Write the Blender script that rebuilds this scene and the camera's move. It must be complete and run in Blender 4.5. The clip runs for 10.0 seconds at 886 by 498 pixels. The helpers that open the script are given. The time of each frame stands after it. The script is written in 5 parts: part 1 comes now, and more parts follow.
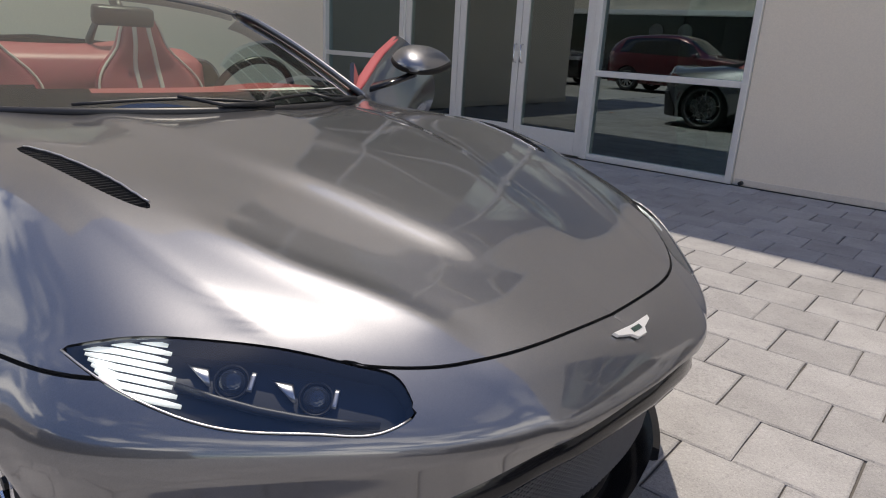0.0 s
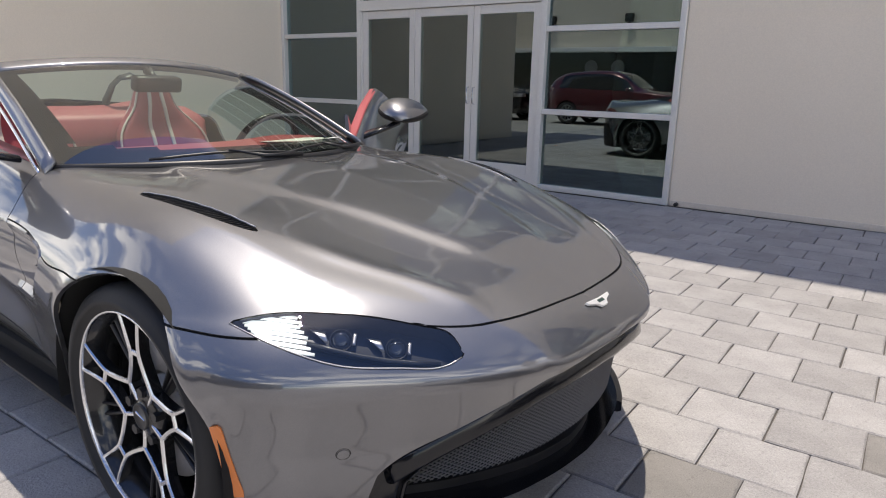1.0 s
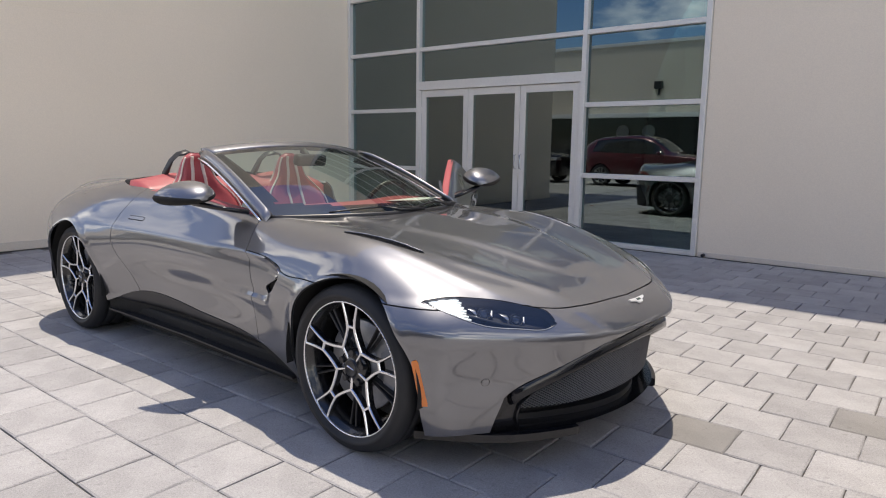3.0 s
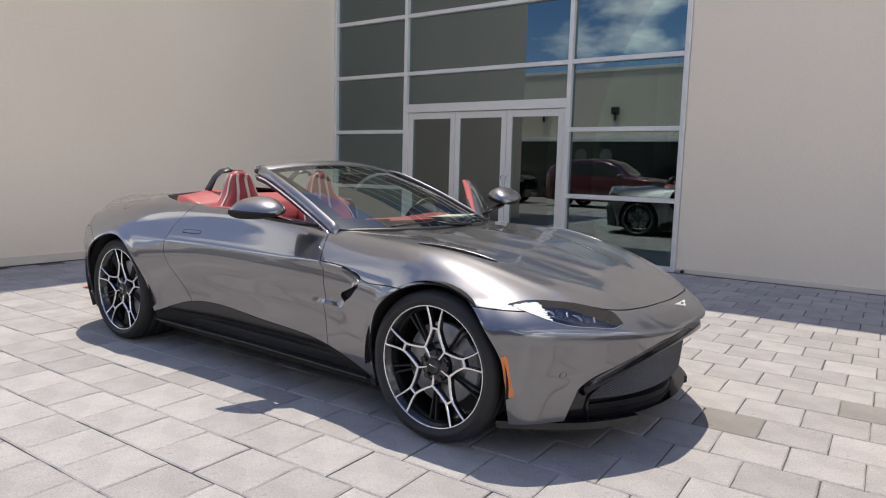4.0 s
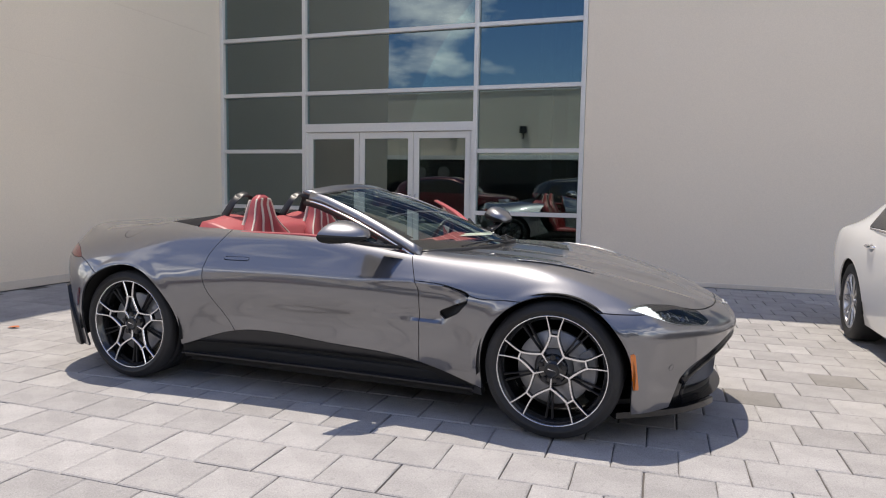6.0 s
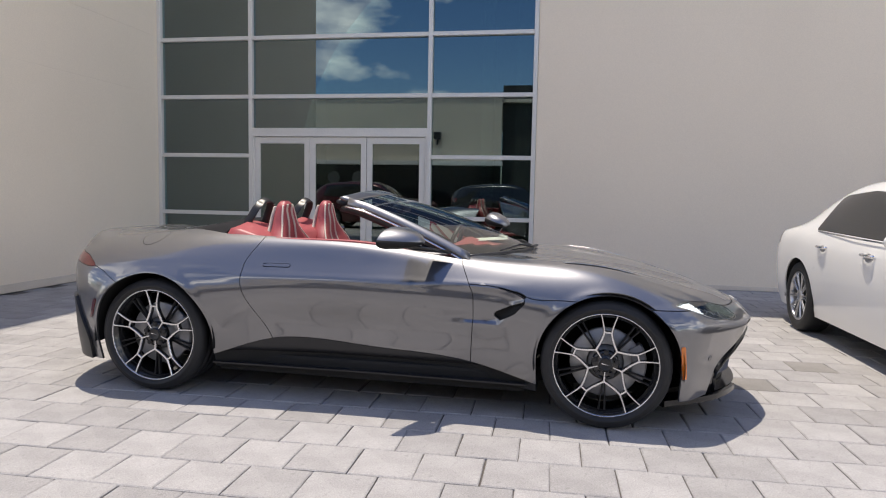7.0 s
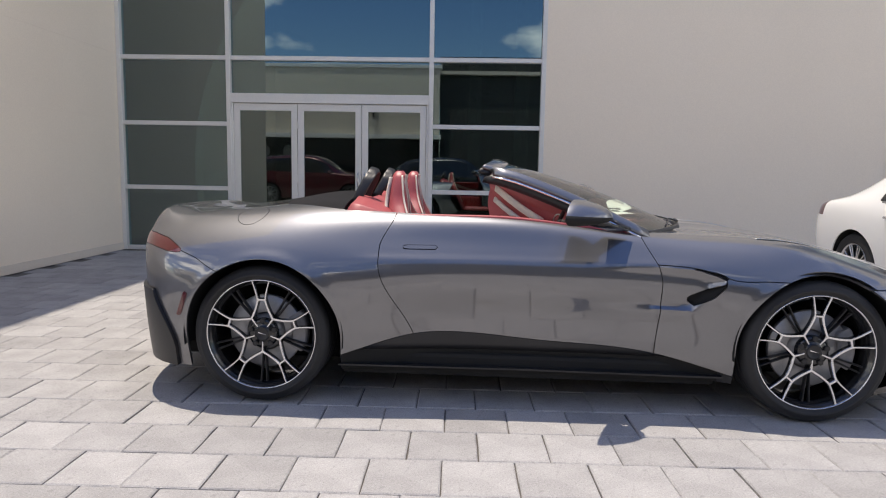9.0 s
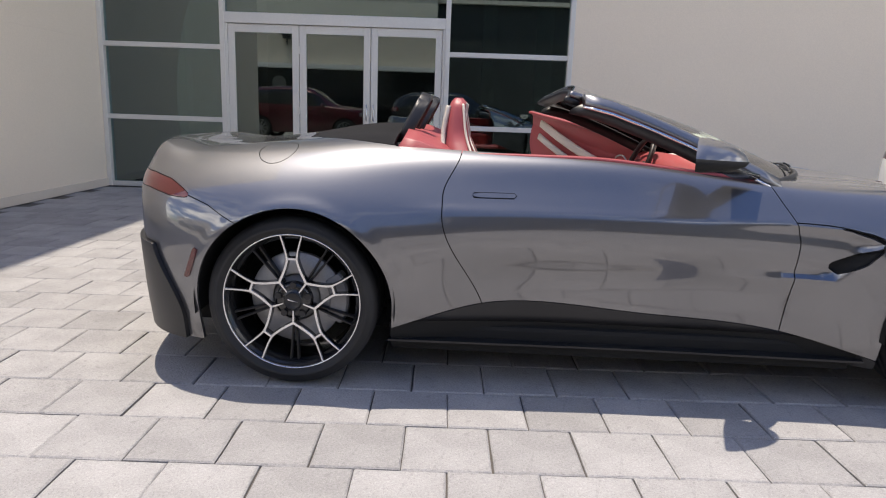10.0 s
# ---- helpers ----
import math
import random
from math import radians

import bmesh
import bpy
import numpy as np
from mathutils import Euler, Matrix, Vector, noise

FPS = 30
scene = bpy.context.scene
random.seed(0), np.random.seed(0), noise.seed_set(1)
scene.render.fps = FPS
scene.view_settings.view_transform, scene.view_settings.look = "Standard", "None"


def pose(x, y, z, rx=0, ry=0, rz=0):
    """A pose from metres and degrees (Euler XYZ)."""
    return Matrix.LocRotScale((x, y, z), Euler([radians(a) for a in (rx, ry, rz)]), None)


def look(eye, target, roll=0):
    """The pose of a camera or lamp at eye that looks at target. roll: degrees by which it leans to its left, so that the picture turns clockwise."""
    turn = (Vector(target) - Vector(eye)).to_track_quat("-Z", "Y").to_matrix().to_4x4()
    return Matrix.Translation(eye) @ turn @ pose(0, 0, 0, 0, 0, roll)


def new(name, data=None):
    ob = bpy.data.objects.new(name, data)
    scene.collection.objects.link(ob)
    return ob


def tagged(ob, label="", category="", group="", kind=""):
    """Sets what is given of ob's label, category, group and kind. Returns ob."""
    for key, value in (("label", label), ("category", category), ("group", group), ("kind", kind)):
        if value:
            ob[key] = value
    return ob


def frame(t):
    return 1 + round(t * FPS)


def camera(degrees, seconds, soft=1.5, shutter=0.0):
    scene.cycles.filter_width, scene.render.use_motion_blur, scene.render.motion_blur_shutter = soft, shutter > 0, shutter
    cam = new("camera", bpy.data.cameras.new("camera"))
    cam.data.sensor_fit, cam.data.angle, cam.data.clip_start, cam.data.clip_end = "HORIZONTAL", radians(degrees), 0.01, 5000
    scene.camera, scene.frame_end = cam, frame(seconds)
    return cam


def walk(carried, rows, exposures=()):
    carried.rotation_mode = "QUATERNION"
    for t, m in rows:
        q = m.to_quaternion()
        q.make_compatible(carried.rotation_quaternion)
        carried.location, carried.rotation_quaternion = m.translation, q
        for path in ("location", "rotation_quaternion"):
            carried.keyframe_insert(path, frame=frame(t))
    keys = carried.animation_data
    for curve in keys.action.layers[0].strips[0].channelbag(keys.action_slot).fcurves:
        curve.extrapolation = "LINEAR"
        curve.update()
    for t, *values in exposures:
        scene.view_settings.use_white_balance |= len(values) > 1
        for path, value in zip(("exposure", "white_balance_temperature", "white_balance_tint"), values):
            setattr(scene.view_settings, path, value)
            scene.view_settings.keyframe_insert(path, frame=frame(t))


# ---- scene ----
cam = camera(67.5, 10.0, 1.1)
PATH = [
    (0, (2.676, -1.072, 1.126), (1.437, 0.38, 0.531), 3.2),
    (0.5, (2.724, -1.319, 1.152), (1.62, 0.247, 0.577), 2.6),
    (1, (2.872, -1.582, 1.188), (1.725, -0.017, 0.703), 1.4),
    (1.5, (2.986, -1.844, 1.208), (1.82, -0.282, 0.758), 1.3),
    (2, (3.076, -2.174, 1.221), (1.893, -0.623, 0.78), 1.0),
    (2.5, (3.222, -2.364, 1.234), (2.0, -0.831, 0.841), 0.7),
    (3, (3.29, -2.58, 1.25), (2.041, -1.048, 0.944), 0.8),
    (3.2, (3.29, -2.733, 1.246), (2.029, -1.209, 0.952), 0.7),
    (4.5, (2.794, -3.401, 1.238), (1.788, -1.685, 1.035), 2.0),
    (5, (2.532, -3.694, 1.254), (1.645, -1.911, 1.066), 2.0),
    (5.5, (2.185, -3.876, 1.237), (1.436, -2.03, 1.061), 1.6),
    (6.8, (1.315, -4.339, 1.26), (0.879, -2.396, 1.077), 0.8),
    (7, (1.104, -4.406, 1.241), (0.755, -2.444, 1.08), 1.1),
    (7.5, (0.704, -4.512, 1.231), (0.504, -2.528, 1.075), 1.1),
    (8, (0.334, -4.456, 1.227), (0.235, -2.464, 1.072), 1.0),
    (8.5, (0.0, -4.24, 1.217), (-0.088, -2.248, 1.053), 0.7),
    (9, (-0.321, -3.991, 1.181), (-0.395, -2.006, 0.951), 1.0),
    (9.5, (-0.535, -3.653, 1.141), (-0.547, -1.678, 0.825), 1.5),
    (10, (-0.715, -3.308, 1.134), (-0.743, -1.352, 0.721), 2.0),
]
walk(cam, [(t, look(eye, target, roll)) for t, eye, target, roll in PATH], [(0, 0.09, 7250, 11), (0.5, 0.30, 7250, 11), (1.5, 0.42, 7250, 11), (5, 0.40, 7250, 11), (8.5, 0.39, 7250, 11), (10, 0.47, 7250, 11)])

# ---- daylight: high midday sun behind the showroom ----
SUN = Vector((-0.15, 0.205, 1.0)).normalized()
world = bpy.data.worlds.new("sky")
scene.world = world
world.use_nodes = True
wt = world.node_tree
sky = wt.nodes.new("ShaderNodeTexSky")
sky.sky_type, sky.sun_disc = "NISHITA", False
sky.sun_elevation, sky.sun_rotation = math.asin(SUN.z), math.atan2(SUN.x, SUN.y)
sky.dust_density, sky.ozone_density = 0.5, 5.0
wc = wt.nodes.new("ShaderNodeTexCoord")
wm = wt.nodes.new("ShaderNodeMapping")
wm.inputs["Scale"].default_value = (1.0, 1.0, 2.2)
wm.inputs["Location"].default_value = (0.3, 0.1, 0.0)
wn = wt.nodes.new("ShaderNodeTexNoise")
wn.inputs["Scale"].default_value, wn.inputs["Detail"].default_value = 4.2, 9.0
wr = wt.nodes.new("ShaderNodeValToRGB")
wr.color_ramp.elements[0].position, wr.color_ramp.elements[1].position = 0.575, 0.71
# cumulus low in the sky, thicker to the east and west, clear blue overhead
wa = wt.nodes.new("ShaderNodeMath")
wa.operation = "ABSOLUTE"
# extra cover east and west is added to brighten the shaded showroom wall
wq = wt.nodes.new("ShaderNodeMath")
wq.operation = "MULTIPLY_ADD"
wq.inputs[1].default_value = 0.165
ws_ = wt.nodes.new("ShaderNodeSeparateXYZ")
wl = wt.nodes.new("ShaderNodeMapRange")
wl.inputs["From Min"].default_value, wl.inputs["From Max"].default_value = 0.85, 0.45
wk = wt.nodes.new("ShaderNodeMath")
wk.operation = "MULTIPLY"
wx = wt.nodes.new("ShaderNodeMix")
wx.data_type = "RGBA"
wx.inputs["B"].default_value = (14.6, 14.8, 15.1, 1)
wh = wt.nodes.new("ShaderNodeHueSaturation")
wh.inputs["Hue"].default_value, wh.inputs["Saturation"].default_value = 0.509, 1.2
for a, b in ((wc.outputs["Generated"], wm.inputs["Vector"]), (wm.outputs[0], wn.inputs["Vector"]), (ws_.outputs["X"], wa.inputs[0]), (wa.outputs[0], wq.inputs[0]), (wn.outputs["Fac"], wq.inputs[2]), (wq.outputs[0], wr.inputs[0]),
             (wc.outputs["Generated"], ws_.inputs[0]), (ws_.outputs["Z"], wl.inputs["Value"]), (wl.outputs[0], wk.inputs[0]), (wr.outputs[0], wk.inputs[1]),
             (wk.outputs[0], wx.inputs["Factor"]), (sky.outputs[0], wh.inputs["Color"]), (wh.outputs[0], wx.inputs["A"]), (wx.outputs["Result"], wt.nodes["Background"].inputs[0])):
    wt.links.new(a, b)
wt.nodes["Background"].inputs[1].default_value = 0.135
sun = new("sun", bpy.data.lights.new("sun", "SUN"))
sun.data.energy, sun.data.angle, sun.data.color = 3.45, radians(0.55), (1.0, 0.955, 0.89)
sun.matrix_world = look(SUN * 30, (0, 0, 0))

# ---- materials ----
def material(name, color, rough=0.5, metal=0.0, coat=0.0, spec=0.5):
    m = bpy.data.materials.new(name)
    m.use_nodes = True
    b = m.node_tree.nodes["Principled BSDF"]
    b.inputs["Base Color"].default_value = (*color, 1)
    b.inputs["Roughness"].default_value, b.inputs["Metallic"].default_value = rough, metal
    b.inputs["Coat Weight"].default_value, b.inputs["Coat Roughness"].default_value = coat, 0.03
    b.inputs["Specular IOR Level"].default_value = spec
    return m


def node(m, kind, **inputs):
    n = m.node_tree.nodes.new(kind)
    for k, v in inputs.items():
        n.inputs[k.replace("_", " ")].default_value = v
    return n


def link(m, a, b):
    m.node_tree.links.new(a, b)


def coords(m, scale=1.0):
    c, p = node(m, "ShaderNodeTexCoord"), node(m, "ShaderNodeMapping")
    p.inputs["Scale"].default_value = (scale,) * 3 if isinstance(scale, (int, float)) else scale
    link(m, c.outputs["Object"], p.inputs["Vector"])
    return p.outputs[0]


def mottled(name, color, rough, scales=(2.0, 60.0), amount=0.2, bump=0.1, depth=0.002, spread=0.0, metal=0.0, coat=0.0, spec=0.5, island=False):
    """Two scales of noise in colour and roughness, fine relief, and a tone of its own for each object."""
    m = material(name, color, rough, metal, coat, spec)
    b = m.node_tree.nodes["Principled BSDF"]
    v = coords(m)
    big, fine = node(m, "ShaderNodeTexNoise", Scale=scales[0], Detail=5.0), node(m, "ShaderNodeTexNoise", Scale=scales[1], Detail=6.0)
    link(m, v, big.inputs["Vector"]), link(m, v, fine.inputs["Vector"])
    add = node(m, "ShaderNodeMath")
    add.operation = "ADD"
    link(m, big.outputs["Fac"], add.inputs[0]), link(m, fine.outputs["Fac"], add.inputs[1])
    last = add.outputs[0]
    rng = node(m, "ShaderNodeMapRange")
    rng.inputs["From Min"].default_value, rng.inputs["From Max"].default_value = 0.6, 1.4
    rng.inputs["To Min"].default_value, rng.inputs["To Max"].default_value = 1 - amount, 1 + amount
    link(m, last, rng.inputs["Value"])
    value = rng.outputs[0]
    if spread:
        info, r2, mul = node(m, "ShaderNodeNewGeometry" if island else "ShaderNodeObjectInfo"), node(m, "ShaderNodeMapRange"), node(m, "ShaderNodeMath")
        r2.inputs["To Min"].default_value, r2.inputs["To Max"].default_value = 1 - spread, 1 + spread
        mul.operation = "MULTIPLY"
        link(m, info.outputs["Random Per Island" if island else "Random"], r2.inputs["Value"]), link(m, r2.outputs[0], mul.inputs[0]), link(m, value, mul.inputs[1])
        value = mul.outputs[0]
    hsv = node(m, "ShaderNodeHueSaturation", Color=(*color, 1))
    link(m, value, hsv.inputs["Value"]), link(m, hsv.outputs[0], b.inputs["Base Color"])
    rr = node(m, "ShaderNodeMapRange")
    rr.inputs["To Min"].default_value, rr.inputs["To Max"].default_value = max(0, rough - 0.1), min(1, rough + 0.1)
    link(m, fine.outputs["Fac"], rr.inputs["Value"]), link(m, rr.outputs[0], b.inputs["Roughness"])
    if bump:
        bp = node(m, "ShaderNodeBump", Strength=bump, Distance=depth)
        link(m, fine.outputs["Fac"], bp.inputs["Height"]), link(m, bp.outputs[0], b.inputs["Normal"])
    return m


def speckled(m, scale=420.0, dark=0.62, light=1.25):
    """Adds the dark and pale grains of aggregate to a material's colour."""
    b = m.node_tree.nodes["Principled BSDF"]
    src = b.inputs["Base Color"].links[0].from_socket
    v = node(m, "ShaderNodeTexNoise", Scale=scale, Detail=2.0)
    link(m, coords(m), v.inputs["Vector"])
    ramp_ = node(m, "ShaderNodeValToRGB")
    e = ramp_.color_ramp.elements
    e[0].position, e[0].color = 0.30, (dark, dark, dark, 1)
    e[1].position, e[1].color = 0.40, (1, 1, 1, 1)
    for at_, c_ in ((0.60, 1.0), (0.70, light)):
        e.new(at_).color = (c_, c_, c_, 1)
    mix = node(m, "ShaderNodeMix")
    mix.data_type, mix.blend_type = "RGBA", "MULTIPLY"
    mix.inputs["Factor"].default_value = 1.0
    link(m, v.outputs["Fac"], ramp_.inputs[0]), link(m, src, mix.inputs["A"]), link(m, ramp_.outputs[0], mix.inputs["B"]), link(m, mix.outputs["Result"], b.inputs["Base Color"])


def glass(name, tint, gloss=1.5, rough=0.0, film=(1.0, 1.0, 1.0)):
    """Thin pane: tinted transparency with a mirror film by Fresnel."""
    m = bpy.data.materials.new(name)
    m.use_nodes = True
    m.node_tree.nodes.remove(m.node_tree.nodes["Principled BSDF"])
    out = m.node_tree.nodes["Material Output"]
    t, g = node(m, "ShaderNodeBsdfTransparent", Color=(*tint, 1)), node(m, "ShaderNodeBsdfGlossy", Roughness=rough, Color=(*film, 1))
    f, x = node(m, "ShaderNodeFresnel", IOR=gloss), node(m, "ShaderNodeMixShader")
    link(m, f.outputs[0], x.inputs[0]), link(m, t.outputs[0], x.inputs[1]), link(m, g.outputs[0], x.inputs[2])
    link(m, x.outputs[0], out.inputs["Surface"])
    return m


def car_paint(name, color, rough=0.3):
    m = material(name, color, rough, 0.85, 1.0)
    m.node_tree.nodes["Principled BSDF"].inputs["Coat IOR"].default_value = 1.95
    m.node_tree.nodes["Principled BSDF"].inputs["Coat Roughness"].default_value = 0.042
    b = m.node_tree.nodes["Principled BSDF"]
    v = coords(m)
    vor = node(m, "ShaderNodeTexVoronoi", Scale=1400.0)
    link(m, v, vor.inputs["Vector"])
    hsv = node(m, "ShaderNodeHueSaturation", Color=(*color, 1))
    sep, rng = node(m, "ShaderNodeSeparateColor"), node(m, "ShaderNodeMapRange")
    rng.inputs["To Min"].default_value, rng.inputs["To Max"].default_value = 0.88, 1.12
    link(m, vor.outputs["Color"], sep.inputs[0]), link(m, sep.outputs[0], rng.inputs["Value"])
    link(m, rng.outputs[0], hsv.inputs["Value"]), link(m, hsv.outputs[0], b.inputs["Base Color"])
    return m


def leather(name, color):
    m = mottled(name, color, 0.45, (3.0, 400.0), 0.12, 0.25, 0.001)
    return m


STUCCO = mottled("beige stucco", (0.90, 0.785, 0.635), 0.9, (0.35, 90.0), 0.07, 0.35, 0.003)
STUCCO_FAR = mottled("opposite stucco", (0.68, 0.61, 0.51), 0.9, (0.35, 60.0), 0.07, 0.3, 0.003)
BASE_TRIM = mottled("base trim", (0.76, 0.67, 0.56), 0.8, (1.0, 80.0), 0.1, 0.2)
PAVER = mottled("grey concrete paver", (0.342, 0.332, 0.330), 0.85, (5.0, 110.0), 0.24, 0.8, 0.004, 0.12)
PAVER_FIELD = mottled("grey concrete paving", (0.342, 0.332, 0.330), 0.85, (5.0, 110.0), 0.24, 0.8, 0.004, 0.12, island=True)
PAVER_DARK = mottled("dark grey concrete paver", (0.22, 0.21, 0.20), 0.85, (3.5, 190.0), 0.24, 0.5, 0.003, 0.08)
for stone in (PAVER, PAVER_FIELD, PAVER_DARK):
    speckled(stone, 260.0, 0.60, 1.28)
    speckled(stone, 34.0, 0.84, 1.08)
SAND = mottled("joint sand", (0.11, 0.10, 0.092), 0.95, (2.0, 300.0), 0.3, 0.4)
CONCRETE = mottled("pale concrete", (0.40, 0.385, 0.36), 0.9, (0.6, 200.0), 0.25, 0.4)
ALU = mottled("painted aluminium", (0.76, 0.745, 0.70), 0.38, (1.5, 40.0), 0.05, 0.03, metal=0.15)
PANE = glass("tinted showroom glass", (0.30, 0.40, 0.35), 2.6, 0.0, (0.74, 0.91, 0.95))
DOOR_PANE = glass("tinted door glass", (0.30, 0.38, 0.35), 2.25, 0.0, (0.80, 0.92, 0.93))
DARKROOM = mottled("showroom wall", (0.50, 0.50, 0.47), 0.8, (0.5, 40.0), 0.1, 0.1)
TILES = mottled("showroom floor", (0.40, 0.40, 0.39), 0.25, (0.6, 30.0), 0.1, 0.05)
WHITE = mottled("white plaster", (0.75, 0.75, 0.73), 0.7, (0.6, 40.0), 0.05, 0.1)
PAINT = car_paint("dark grey metallic paint", (0.152, 0.154, 0.166), 0.39)
GLOSS_BLACK = material("gloss black plastic", (0.010, 0.010, 0.012), 0.14, 0.0, 0.15, 0.4)
SATIN_BLACK = mottled("satin black plastic", (0.016, 0.016, 0.018), 0.4, (4.0, 300.0), 0.2, 0.1, 0.0005)
MATT_BLACK = mottled("matt black lining", (0.008, 0.008, 0.008), 0.85, (4.0, 200.0), 0.2, 0.1)
RUBBER = mottled("tyre rubber", (0.02, 0.02, 0.021), 0.68, (6.0, 150.0), 0.25, 0.2, 0.0006)
CHROME = material("polished metal", (0.85, 0.85, 0.86), 0.12, 1.0)
MACHINED = mottled("diamond-turned alloy", (0.78, 0.78, 0.79), 0.24, (5.0, 300.0), 0.08, 0.05, 0.0003, metal=1.0)
# colour whitened to paint the sun's reflection on the polished badge
BADGE = material("badge metal whitened for glint", (0.92, 0.92, 0.91), 0.32, 0.55)
SMOKED = glass("smoked wind deflector", (0.10, 0.10, 0.11), 1.6)
RIM_BLACK = material("gloss black alloy", (0.016, 0.016, 0.017), 0.25, 0.2, 0.5)
DISC = mottled("brake disc steel", (0.42, 0.42, 0.43), 0.45, (8.0, 120.0), 0.15, 0.05, metal=0.6)
CALIPER = mottled("grey caliper", (0.25, 0.25, 0.26), 0.4, (5.0, 80.0), 0.1, 0.05)
RED = leather("red leather", (0.41, 0.082, 0.090))
RED_DARK = leather("deep red leather", (0.26, 0.030, 0.030))
CREAM = leather("cream leather", (0.72, 0.66, 0.56))
CLOTH = mottled("black folded roof cloth", (0.016, 0.016, 0.018), 0.9, (5.0, 500.0), 0.3, 0.4, 0.001)
CLOTH.node_tree.nodes["Principled BSDF"].inputs["Specular IOR Level"].default_value = 0.15
SCREEN = glass("windscreen glass", (0.66, 0.82, 0.74), 2.0)
LENS = glass("headlamp lens", (0.82, 0.86, 0.92), 1.8)
TAIL = material("red lamp lens", (0.10, 0.006, 0.006), 0.08, 0.0, 1.0)
AMBER = material("amber lamp lens", (0.75, 0.20, 0.03), 0.15, 0.0, 0.8)
WHITE_PAINT = material("white car paint", (0.88, 0.88, 0.87), 0.3, 0.0, 1.0)
RED_PAINT = material("red car paint", (0.075, 0.004, 0.009), 0.3, 0.3, 1.0)
BLACK_PAINT = material("black car paint", (0.012, 0.012, 0.013), 0.25, 0.2, 1.0)
PRIVACY = material("dark car glass", (0.012, 0.013, 0.013), 0.05, 0.0, 0.5)
SILVER = material("silver alloy", (0.55, 0.55, 0.56), 0.3, 1.0)
DRY_LEAF = mottled("dry orange leaf", (0.55, 0.16, 0.06), 0.6, (20.0, 200.0), 0.3, 0.3)

# ---- mesh tools ----
def link_mesh(name, verts, faces, mats, parent=None, smooth=True, label="", index=None):
    me = bpy.data.meshes.new(name)
    me.from_pydata([tuple(v) for v in verts], [], [tuple(f) for f in faces])
    for m in mats if isinstance(mats, (list, tuple)) else [mats]:
        me.materials.append(m)
    if index is not None:
        me.polygons.foreach_set("material_index", index)
    me.polygons.foreach_set("use_smooth", [smooth] * len(me.polygons))
    me.update()
    ob = new(name, me)
    if parent:
        ob.parent = parent
    if label:
        ob["label"] = label
    return ob


def part(name, bm, mat, parent=None, label="", smooth=False):
    me = bpy.data.meshes.new(name)
    bm.normal_update()
    bm.to_mesh(me)
    bm.free()
    for m in mat if isinstance(mat, (list, tuple)) else [mat]:
        me.materials.append(m)
    me.polygons.foreach_set("use_smooth", [smooth] * len(me.polygons))
    ob = new(name, me)
    if parent:
        ob.parent = parent
    if label:
        ob["label"] = label
    return ob


def sharp(ob, degrees=35):
    ob.data.set_sharp_from_angle(angle=radians(degrees))
    return ob


def box(x0, x1, y0, y1, z0, z1, bevel=0.0, bm=None, segments=2):
    bm = bm or bmesh.new()
    r = bmesh.ops.create_cube(bm, size=1.0, matrix=Matrix.LocRotScale(((x0 + x1) / 2, (y0 + y1) / 2, (z0 + z1) / 2), None, (abs(x1 - x0), abs(y1 - y0), abs(z1 - z0))))
    if bevel:
        edges = list({e for v in r["verts"] for e in v.link_edges})
        bmesh.ops.bevel(bm, geom=edges, offset=bevel, segments=segments, profile=0.6, affect="EDGES")
    return bm


def empty(name, m=None):
    ob = new(name)
    if m is not None:
        ob.matrix_world = m
    return ob


def spline(xs, ys, x):
    """Natural cubic spline through the keys."""
    xs, ys, x = np.asarray(xs, float), np.asarray(ys, float), np.asarray(x, float)
    n, h = len(xs), np.diff(xs)
    a = np.eye(n)
    r = np.zeros(n)
    for i in range(1, n - 1):
        a[i, i - 1:i + 2] = h[i - 1], 2 * (h[i - 1] + h[i]), h[i]
        r[i] = 6 * ((ys[i + 1] - ys[i]) / h[i] - (ys[i] - ys[i - 1]) / h[i - 1])
    mm = np.linalg.solve(a, r)
    i = np.clip(np.searchsorted(xs, x) - 1, 0, n - 2)
    d0, d1 = x - xs[i], xs[i + 1] - x
    return (mm[i] * d1 ** 3 + mm[i + 1] * d0 ** 3) / (6 * h[i]) + (ys[i] / h[i] - mm[i] * h[i] / 6) * d1 + (ys[i + 1] / h[i] - mm[i + 1] * h[i] / 6) * d0


def ramp(a, b, x):
    t = np.clip((np.asarray(x, float) - a) / (b - a), 0, 1)
    return t * t * (3 - 2 * t)


